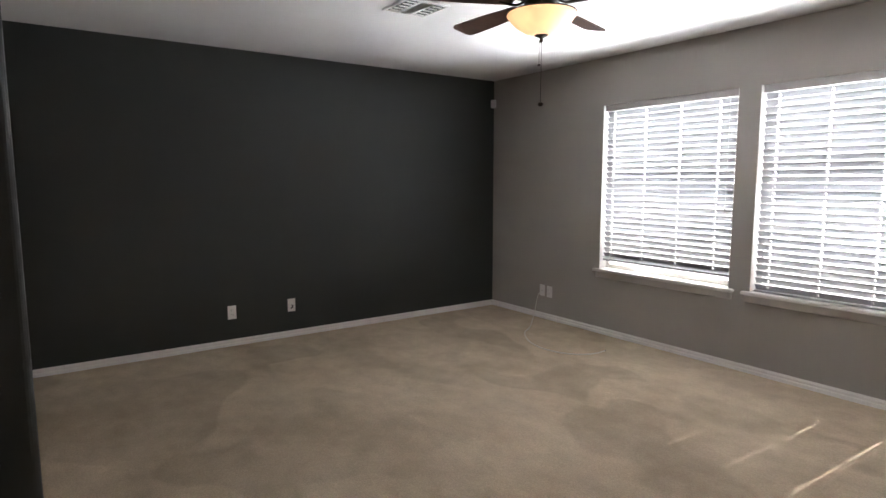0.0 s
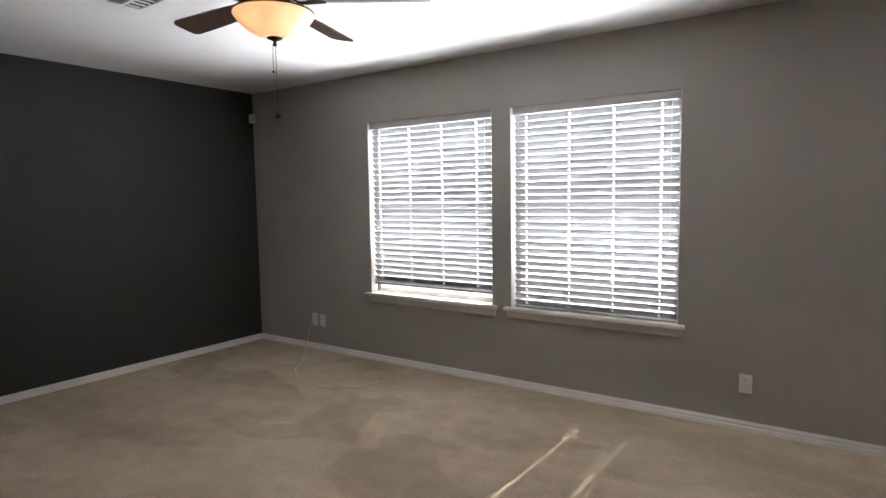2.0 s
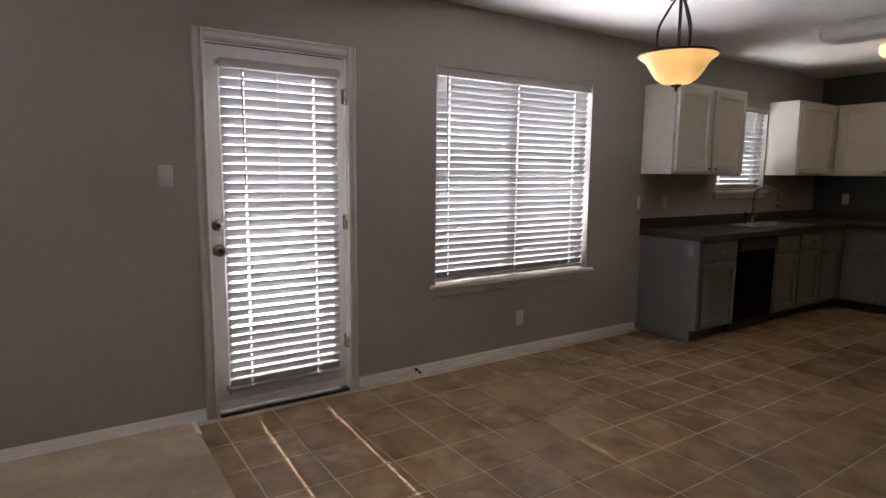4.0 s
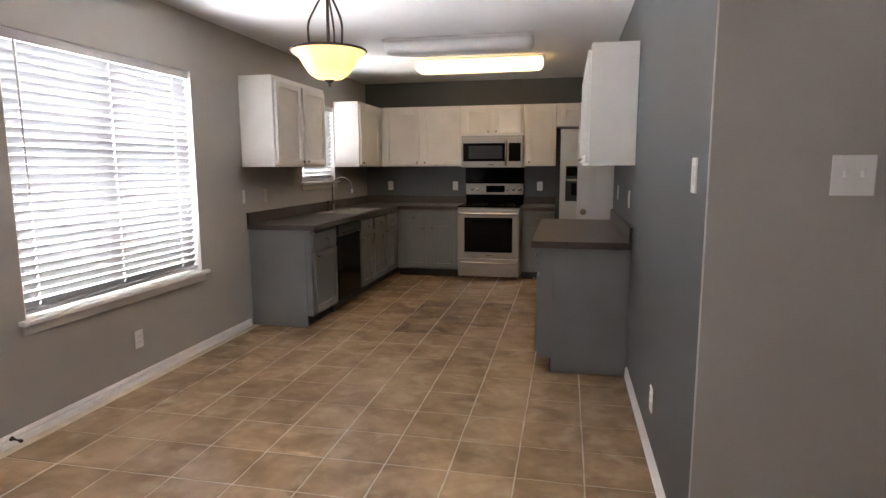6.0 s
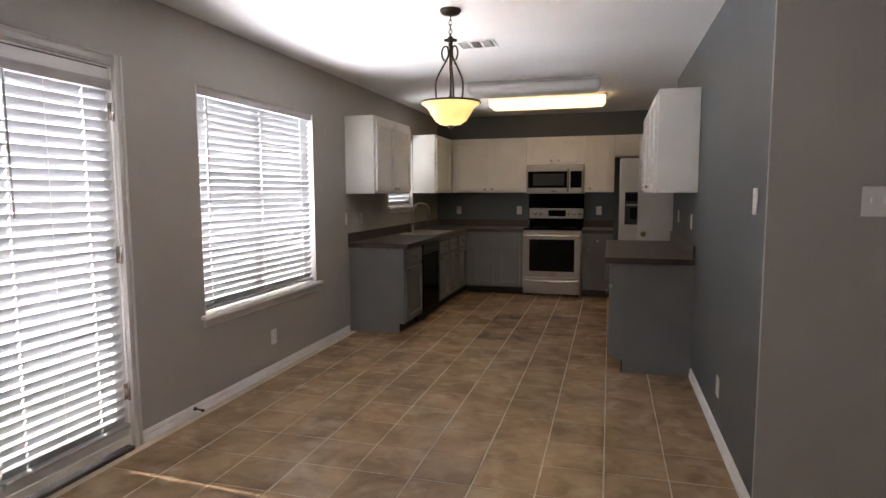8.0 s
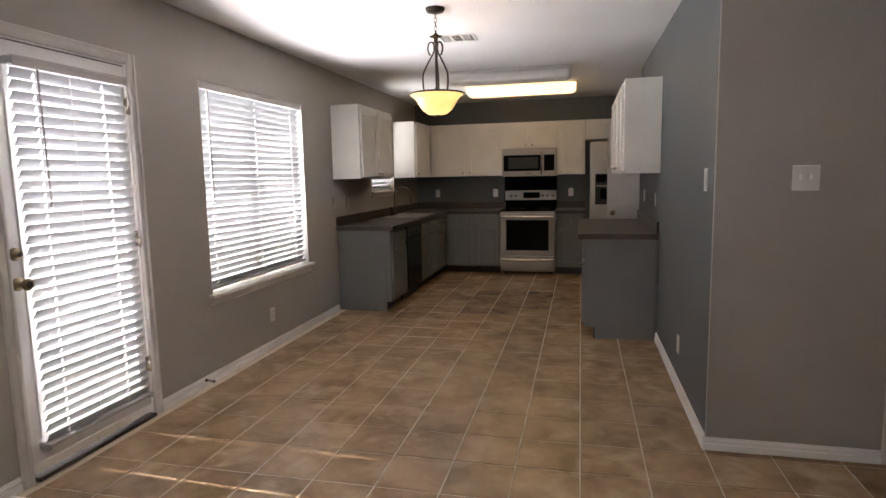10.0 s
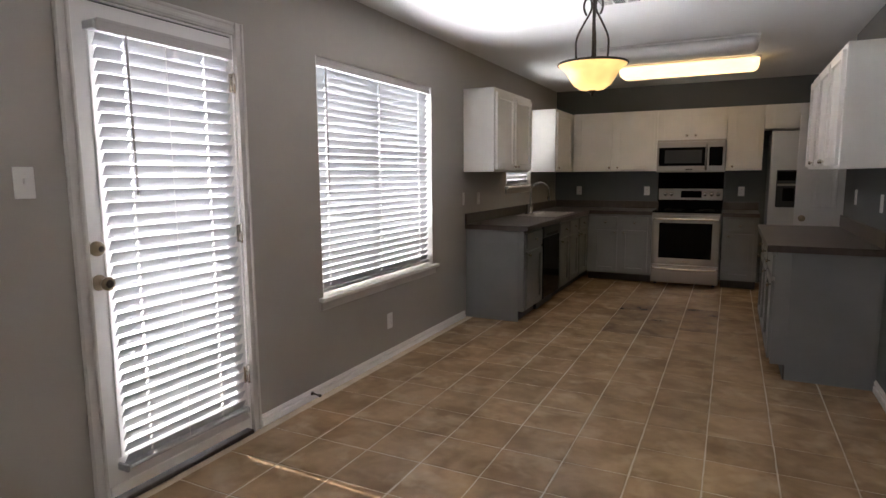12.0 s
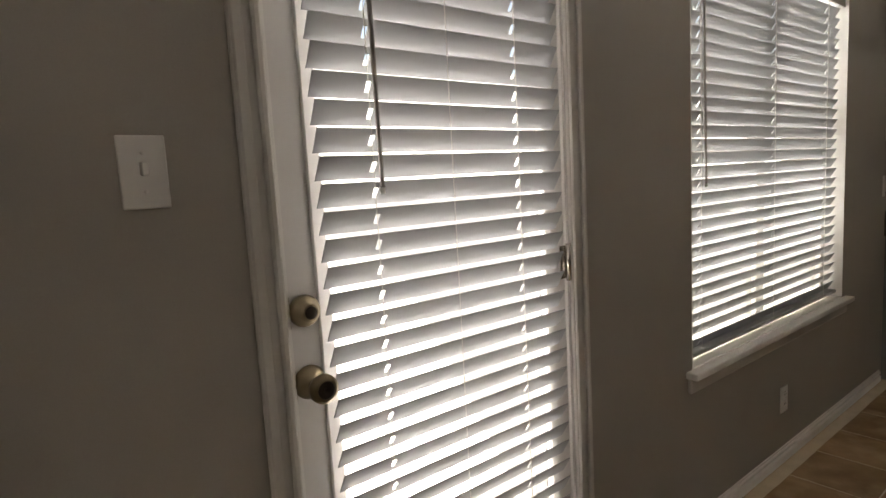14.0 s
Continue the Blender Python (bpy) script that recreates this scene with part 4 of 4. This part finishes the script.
od = boxed("oven_door", M_STEEL, rg, R0 + 0.004, R1 - 0.004, RF + 0.001, RF + 0.034, 0.272, 0.868, bev=0.006, seg=2)
boxed("oven_window", M_BLACKGLASS, od, R0 + 0.085, R1 - 0.085, RF + 0.0345, RF + 0.037, 0.345, 0.775, bev=0.002)
bm = tube(bmesh.new(), smooth_path([(R0 + 0.03, RF + 0.03, 0.818), (R0 + 0.05, RF + 0.072, 0.824), (3.676, RF + 0.080, 0.826), (R1 - 0.05, RF + 0.072, 0.824), (R1 - 0.03, RF + 0.03, 0.818)], 6), 0.0135, 10)
part("handle", bm, M_CHROME, od)
boxed("nameplate", M_CHROME, od, 3.635, 3.717, RF + 0.0345, RF + 0.036, 0.300, 0.312)
sdw = boxed("storage_drawer", M_STEEL, rg, R0 + 0.004, R1 - 0.004, RF + 0.001, RF + 0.032, 0.040, 0.262, bev=0.006, seg=2)
bm = tube(bmesh.new(), smooth_path([(R0 + 0.02, RF + 0.028, 0.222), (R0 + 0.06, RF + 0.055, 0.220), (3.676, RF + 0.058, 0.212), (R1 - 0.06, RF + 0.055, 0.220), (R1 - 0.02, RF + 0.028, 0.222)], 6), 0.011, 10)
part("handle", bm, M_CHROME, sdw)

sp = thing("splash_panel", (3.676, YS + 0.003, 0.93), "black metal splash panel on the wall behind the range", "splashback")
boxed("sheet", M_BLACKGLASS, sp, R0 - 0.002, R1 + 0.018, YS + 0.0015, YS + 0.0065, 0.93, 1.382, bev=0.0015)

# ---- microwave ----
MF = YS + 0.375
mw = thing("microwave", (3.69, -7.95, 1.384), "stainless over-range microwave with black door", "microwave")
boxed("body", M_STEEL, mw, 3.304, 4.080, YS + 0.003, MF, 1.384, 1.781, bev=0.003)
md = boxed("door_frame", M_STEEL, mw, 3.306, 4.078, MF + 0.0005, MF + 0.026, 1.386, 1.752, bev=0.006, seg=2)
boxed("vent_grille", M_STEEL, mw, 3.306, 4.078, MF + 0.0005, MF + 0.020, 1.755, 1.780, bev=0.003)
boxed("door_glass", M_BLACKGLASS, md, 3.500, 4.055, MF + 0.0262, MF + 0.029, 1.460, 1.687, bev=0.002)
boxed("keypad", M_BLACKGLASS, md, 3.330, 3.480, MF + 0.0262, MF + 0.029, 1.460, 1.687, bev=0.002)
boxed("inner_screen", M_BLACK, md, 3.560, 3.985, MF + 0.0292, MF + 0.030, 1.494, 1.654)
bm = tube(bmesh.new(), smooth_path([(3.512, MF + 0.02, 1.417), (3.512, MF + 0.052, 1.432), (3.512, MF + 0.062, 1.562), (3.512, MF + 0.052, 1.697), (3.512, MF + 0.02, 1.712)], 6), 0.0125, 10)
part("handle", bm, M_FAUCET, md)
boxed("nameplate", M_CHROME, md, 3.66, 3.74, MF + 0.0262, MF + 0.0275, 1.410, 1.424)

# ---- refrigerator ----
FF = YS + 0.70
rf = thing("refrigerator", (2.37, -7.75, 0), "stainless side-by-side refrigerator with ice dispenser", "refrigerator")
boxed("body", M_BLACK, rf, 1.925, 2.840, YS + 0.03, FF, 0.02, 1.815, bev=0.006)
boxed("toe_grille", M_BLACK, rf, 1.935, 2.830, FF + 0.0005, FF + 0.03, 0.02, 0.09, bev=0.004)
fd = boxed("freezer_door", M_STEELLIGHT, rf, 2.452, 2.842, FF + 0.001, FF + 0.070, 0.10, 1.825, bev=0.012, seg=3)
ffd = boxed("fridge_door", M_STEELLIGHT, rf, 1.925, 2.446, FF + 0.001, FF + 0.070, 0.10, 1.825, bev=0.012, seg=3)
for x, dd in ((2.490, fd), (2.408, ffd)):
    bm = tube(bmesh.new(), smooth_path([(x, FF + 0.065, 0.60), (x, FF + 0.115, 0.64), (x, FF + 0.122, 1.05), (x, FF + 0.115, 1.50), (x, FF + 0.065, 1.54)], 6), 0.013, 10)
    part("handle", bm, M_STEEL, dd)
ds = boxed("dispenser", M_BLACK, fd, 2.535, 2.775, FF + 0.0702, FF + 0.076, 0.99, 1.40, bev=0.003)
boxed("dispenser_panel", M_BLACKGLASS, fd, 2.545, 2.765, FF + 0.0762, FF + 0.079, 1.285, 1.385, bev=0.002)
boxed("drip_tray", M_STEEL, fd, 2.545, 2.765, FF + 0.0762, FF + 0.092, 1.225, 1.250, bev=0.003)
boxed("paddle", M_BLACKGLASS, fd, 2.60, 2.71, FF + 0.0762, FF + 0.084, 1.06, 1.20, bev=0.004)

# ---- open panel door by the recess ----
od2 = thing("panel_door", (2.25, -6.52, 0), "white six-panel interior door standing open", "door")
A0, A1, AY = 1.872, 2.655, -6.52
boxed("door_slab", M_DOOR, od2, A0, A1, AY - 0.035, AY, 0.012, 2.03, bev=0.002)
for a, b in ((A0 + 0.10, (A0 + A1) / 2 - 0.05), ((A0 + A1) / 2 + 0.05, A1 - 0.125)):
    for c, d in ((0.22, 0.83), (1.02, 1.62), (1.73, 1.92)):
        bm = bmesh.new()
        for q in ((a, a + 0.018, c, d), (b - 0.018, b, c, d), (a + 0.018, b - 0.018, c, c + 0.018), (a + 0.018, b - 0.018, d - 0.018, d)):
            box(bm, q[0], q[1], AY + 0.0002, AY + 0.007, q[2], q[3], ID, 0.003)
        box(bm, a + 0.045, b - 0.045, AY + 0.0002, AY + 0.006, c + 0.045, d - 0.045, ID, 0.004)
        part("panel", bm, M_DOOR, od2)
lathed("door_knob", M_BRASSY, od2, [(0, 0), (0.032, 0), (0.030, 0.008), (0.013, 0.014), (0.012, 0.030), (0.024, 0.040), (0.027, 0.052), (0.020, 0.063), (0, 0.066)], (A1 - 0.065, AY, 0.930), 20, (0, 1, 0), "brass door knob")
boxed("hinge", M_NICKEL, od2, A0 - 0.016, A0 + 0.02, AY + 0.0002, AY + 0.003, 1.60, 1.69)
boxed("hinge", M_NICKEL, od2, A0 - 0.016, A0 + 0.02, AY + 0.0002, AY + 0.003, 0.25, 0.34)

# ---- ceiling fan ----
FX, FY = 3.400, 1.400
fn = thing("ceiling_fan", (FX, FY, H), "bronze ceiling fan with walnut blades and lit bowl", "ceiling fan")
lathed("canopy", M_BRONZE, fn, [(0, 0), (0.068, 0), (0.066, -0.02), (0.05, -0.045), (0.02, -0.06), (0.012, -0.061)], (FX, FY, H - 0.0005), 28)
lathed("down_rod", M_BRONZE, fn, [(0.012, 0), (0.012, -0.07)], (FX, FY, H - 0.055), 14)
lathed("motor_housing", M_BRONZE, fn, [(0.012, 0.10), (0.05, 0.098), (0.085, 0.085), (0.105, 0.05), (0.108, 0.02), (0.095, -0.01), (0.06, -0.022), (0.045, -0.05), (0.062, -0.058), (0.062, -0.075), (0, -0.076)], (FX, FY, 2.335), 32)
for k in range(5):
    a = radians(17.5 + 72 * k)
    m = Matrix.Translation((FX, FY, 2.318)) @ Matrix.Rotation(a, 4, "Z") @ Matrix.Rotation(radians(12), 4, "X")
    bm = bmesh.new()
    outline = [(0.165, -0.046), (0.40, -0.063), (0.655, -0.071), (0.680, -0.062), (0.690, -0.045), (0.690, 0.045), (0.680, 0.062), (0.655, 0.071), (0.40, 0.063), (0.165, 0.046), (0.150, 0.028), (0.150, -0.028)]
    top = [bm.verts.new(m @ Vector((x, y, 0.004))) for x, y in outline]
    bot = [bm.verts.new(m @ Vector((x, y, -0.004))) for x, y in outline]
    bm.faces.new(top)
    bm.faces.new(bot[::-1])
    for i in range(len(top)):
        j = (i + 1) % len(top)
        bm.faces.new((top[i], bot[i], bot[j], top[j]))
    bl = part("blade", bm, M_BLADE, fn)
    bm = bmesh.new()
    tube(bm, smooth_path([m @ Vector((0.085, 0, 0.006)), m @ Vector((0.12, 0.022, -0.010)), m @ Vector((0.17, 0.030, -0.008)), m @ Vector((0.225, 0.012, -0.007))], 5), 0.006, 6)
    tube(bm, smooth_path([m @ Vector((0.085, 0, 0.006)), m @ Vector((0.12, -0.022, -0.010)), m @ Vector((0.17, -0.030, -0.008)), m @ Vector((0.225, -0.012, -0.007))], 5), 0.006, 6)
    part("blade_iron", bm, M_BRONZE, bl)
lathed("bowl_shade", M_FANGLASS, fn, [(0.172, 0.262), (0.176, 0.256), (0.170, 0.246), (0.150, 0.222), (0.122, 0.196), (0.085, 0.172), (0.050, 0.160), (0.02, 0.157), (0.02, 0.160), (0.050, 0.164), (0.083, 0.176), (0.118, 0.199), (0.146, 0.225), (0.166, 0.249), (0.168, 0.262), (0.172, 0.262)], (FX, FY, 2.0), 36, label="glowing amber glass bowl")
lathed("bowl_rim", M_BRONZE, fn, [(0.06, 0.262), (0.174, 0.264), (0.176, 0.268), (0.06, 0.268)], (FX, FY, 2.0), 32)
lathed("finial", M_BRONZE, fn, [(0, -0.030), (0.008, -0.028), (0.010, -0.018), (0.006, -0.012), (0.012, -0.006), (0.028, 0.0), (0.036, 0.006), (0.030, 0.010), (0, 0.010)], (FX, FY, 2.152), 20)
for dx, zb, big in ((0.006, 1.826, True), (-0.010, 2.02, False)):
    ch = part("pull_chain", tube(bmesh.new(), [(FX + dx, FY + 0.004, 2.13), (FX + dx, FY + 0.004, zb)], 0.0014, 5), M_BRONZE, fn)
    r = 0.016 if big else 0.008
    lathed("pull_fob", M_BRONZE, ch, [(0, r * 0.7), (r * 0.5, r * 0.55), (r, 0), (r * 0.55, -r * 0.55), (0, -r * 0.7)], (FX + dx, FY + 0.004, zb - 0.008), 14)

# ---- pendant over the dining area ----
PX, PY = 3.911, -3.13
pd = thing("pendant_light", (PX, PY, H), "bronze chain pendant with amber alabaster bowl", "pendant lamp")
lathed("canopy", M_BRONZE, pd, [(0, 0), (0.063, 0), (0.065, -0.008), (0.055, -0.026), (0.02, -0.036), (0, -0.037)], (PX, PY, H - 0.0005), 28)
for k in range(5):
    z = H - 0.050 - 0.027 * k
    bm = bmesh.new()
    ring = [(0.010 * math.cos(t), 0.017 * math.sin(t)) for t in [2 * math.pi * i / 14 for i in range(15)]]
    tube(bm, [(PX + (c if k % 2 else 0), PY + (0 if k % 2 else c), z + s) for c, s in ring], 0.0022, 5)
    part("chain_link", bm, M_BRONZE, pd)
lathed("top_cap", M_BRONZE, pd, [(0, 0.018), (0.012, 0.015), (0.016, 0.004), (0.042, -0.004), (0.040, -0.010), (0.014, -0.014), (0.012, -0.05), (0, -0.051)], (PX, PY, 2.335), 20)
lathed("stem", M_BRONZE, pd, [(0.008, 0), (0.008, -0.30), (0.013, -0.305), (0.013, -0.335), (0.03, -0.345), (0.05, -0.352), (0, -0.353)], (PX, PY, 2.30), 14)
for k in range(3):
    a = radians(35 + 120 * k)
    ca, sa = math.cos(a), math.sin(a)
    pts = [(0.040, 2.205), (0.052, 2.225), (0.056, 2.255), (0.044, 2.285), (0.022, 2.288), (0.014, 2.265), (0.018, 2.225), (0.055, 2.160), (0.092, 2.085), (0.096, 2.020), (0.090, 1.962)]
    part("scroll_arm", tube(bmesh.new(), smooth_path([(PX + r * ca, PY + r * sa, z) for r, z in pts], 5), 0.0055, 7), M_BRONZE, pd)
lathed("bowl_shade", M_PENDGLASS, pd, [(0.180, 1.954), (0.174, 1.946), (0.158, 1.936), (0.140, 1.918), (0.122, 1.886), (0.096, 1.848), (0.064, 1.826), (0.02, 1.818), (0.02, 1.822), (0.062, 1.831), (0.092, 1.852), (0.117, 1.888), (0.136, 1.921), (0.155, 1.941), (0.172, 1.950), (0.180, 1.954)], (PX, PY, 0), 40, label="glowing amber alabaster bowl")
lathed("bowl_rim", M_BRONZE, pd, [(0.172, 1.953), (0.184, 1.951), (0.187, 1.957), (0.182, 1.963), (0.085, 1.964), (0.085, 1.960), (0.172, 1.957)], (PX, PY, 0), 40)
lathed("finial", M_BRONZE, pd, [(0, -0.028), (0.005, -0.026), (0.008, -0.018), (0.005, -0.012), (0.020, -0.004), (0.026, 0.003), (0.018, 0.008), (0, 0.008)], (PX, PY, 1.815), 16)


# ---- ceiling fixtures ----
def tube_fixture(xa, xb, y, lit, label):
    """A cloud-shaped fluorescent fixture with a rounded acrylic cover."""
    fl = thing("ceiling_light", ((xa + xb) / 2, y, H), label, "ceiling light", "kitchen ceiling lights")
    boxed("pan", M_PLATE, fl, xa - 0.01, xb + 0.01, y - 0.135, y + 0.135, H - 0.022, H - 0.0005, bev=0.006)
    bm = bmesh.new()
    box(bm, xa, xb, y - 0.15, y + 0.15, H - 0.125, H - 0.022)
    low = [e for e in bm.edges if all(v.co.z < H - 0.1 for v in e.verts)] + [e for e in bm.edges if abs(e.verts[0].co.z - e.verts[1].co.z) > 0.05]
    bmesh.ops.bevel(bm, geom=low, offset=0.062, segments=6, profile=0.5, affect="EDGES")
    for f in bm.faces:
        f.smooth = True
    part("diffuser", bm, M_TUBEGLASS if lit else M_DIFFUSER, fl, "glowing warm acrylic cover" if lit else "unlit white acrylic cover")
    return fl


tube_fixture(3.07, 4.38, -5.60, False, "unlit white fluorescent ceiling fixture")
tube_fixture(3.03, 4.36, -6.62, True, "lit warm fluorescent ceiling fixture over the kitchen")


def vent(x0, x1, y0, y1, cells, label):
    v = thing("ceiling_vent", ((x0 + x1) / 2, (y0 + y1) / 2, H), label, "vent", "ceiling vents")
    boxed("backing", M_SLOT, v, x0 + 0.02, x1 - 0.02, y0 + 0.02, y1 - 0.02, H - 0.003, H - 0.0005)
    bm = bmesh.new()
    for a, b, c, d in ((x0, x0 + 0.024, y0, y1), (x1 - 0.024, x1, y0, y1), (x0 + 0.024, x1 - 0.024, y0, y0 + 0.024), (x0 + 0.024, x1 - 0.024, y1 - 0.024, y1)):
        box(bm, a, b, c, d, H - 0.009, H - 0.0035, ID, 0.002)
    part("frame", bm, M_PLATE, v)
    w = (x1 - x0 - 0.048) / cells
    for k in range(cells):
        a = x0 + 0.024 + k * w
        if k:
            boxed("bar", M_PLATE, v, a - 0.008, a + 0.008, y0 + 0.0245, y1 - 0.0245, H - 0.0085, H - 0.0036)
        for i in range(5):
            if k % 2:
                xx = a + 0.012 + (w - 0.024) * (i + 0.5) / 5
                bm = box(bmesh.new(), -0.0014, 0.0014, y0 + 0.0245, y1 - 0.0245, -0.004, 0.004, pose(xx, 0, H - 0.0085, 0, 35, 0))
            else:
                yy = y0 + 0.03 + (y1 - y0 - 0.06) * (i + 0.5) / 5
                bm = box(bmesh.new(), a + 0.0085, a + w - 0.0085, -0.0014, 0.0014, -0.004, 0.004, pose(0, yy, H - 0.0085, 35, 0, 0))
            part("louver", bm, M_PLATE, v)
    return v


vent(3.79, 4.09, -4.10, -3.86, 3, "white louvered ceiling register near the pendant")
vent(3.13, 3.45, 2.25, 2.56, 3, "white louvered ceiling register near the fan")

# ---- floor tiles, piece by piece ----
TP, GJ = 0.3075, 0.0075
TX0, TY0 = 3.572, -2.540         # one joint crossing


def tile_mesh(w, l, mat, seed):
    """A pressed tile with a slightly uneven edge."""
    r = random.Random(seed)
    ring = []
    for k in range(4):
        for q in range(5):
            t, e = q / 5 - 0.5, (r.uniform(-0.0016, 0.0016) if q else 0.0)
            x, y = ((t * w, -l / 2 + e), (w / 2 + e, t * l), (-t * w, l / 2 + e), (-w / 2 + e, -t * l))[k]
            ring.append((x, y))
    bm = bmesh.new()
    top = [bm.verts.new((x * 0.987, y * 0.987, 0.0)) for x, y in ring]
    mid = [bm.verts.new((x, y, -0.0016)) for x, y in ring]
    low = [bm.verts.new((x, y, -0.0075)) for x, y in ring]
    bm.faces.new(top)
    for a, b in ((top, mid), (mid, low)):
        for i in range(len(ring)):
            j = (i + 1) % len(ring)
            bm.faces.new((a[i], b[i], b[j], a[j]))
    bmesh.ops.recalc_face_normals(bm, faces=bm.faces)
    me = bpy.data.meshes.new("tile")
    bm.to_mesh(me)
    bm.free()
    me.materials.append(mat)
    return me


full = [tile_mesh(TP - GJ, TP - GJ, M_TILE, k) for k in range(5)]
stained = [tile_mesh(TP - GJ, TP - GJ, M_TILESTAIN, 9 + k) for k in range(3)]
ytop = TY0 + TP * 4
cut = tile_mesh(TP - GJ, (CB - 0.004) - ytop - GJ / 2, M_TILE, 20)
rt = random.Random(11)
near, far = [], []
i0, i1 = -14, 7
for i in range(i0, i1):
    xc = TX0 + TP * (i + 0.5)
    if xc + TP / 2 > XE + 0.16:
        continue
    for j in range(-19, 5):
        yc = TY0 + TP * (j + 0.5)
        if yc < YS + 0.05:
            continue
        if yc < YP - 0.1 and xc < 1.80 and yc > -5.9:
            if 0.2 < xc and yc > -3.75:
                far.append((xc, yc, j))
            continue
        if yc < -5.9 and xc < 1.9:
            continue
        near.append((xc, yc, j))
near.sort(key=lambda t: (t[0] < 2.2, t[1] < -7.6))
for n, (xc, yc, j) in enumerate(near[:300]):
    if j == 4:
        me, y = cut, ((CB - 0.004) + ytop + GJ / 2) / 2
    else:
        me, y = rt.choice(stained if (3.2 < xc < 4.3 and -6.2 < yc < -4.9 and rt.random() < 0.75) else full), yc
    piece("tile", me, Matrix.Translation((xc + rt.uniform(-0.0012, 0.0012), y, rt.uniform(-0.0006, 0.0006))) @ Matrix.Rotation(radians(90 * rt.randrange(4) if me is not cut else 0), 4, "Z"), floor_tiles)
bm = bmesh.new()
for xc, yc, j in near[300:] + far:
    if j == 4:
        box(bm, xc - (TP - GJ) / 2, xc + (TP - GJ) / 2, ytop + GJ / 2, CB - 0.004, -0.0075, 0.0)
    else:
        box(bm, xc - (TP - GJ) / 2, xc + (TP - GJ) / 2, yc - (TP - GJ) / 2, yc + (TP - GJ) / 2, -0.0075, 0.0)
rest = part("tile_rest", bm, M_TILE, floor_tiles)
tagged(rest, kind="stuff")
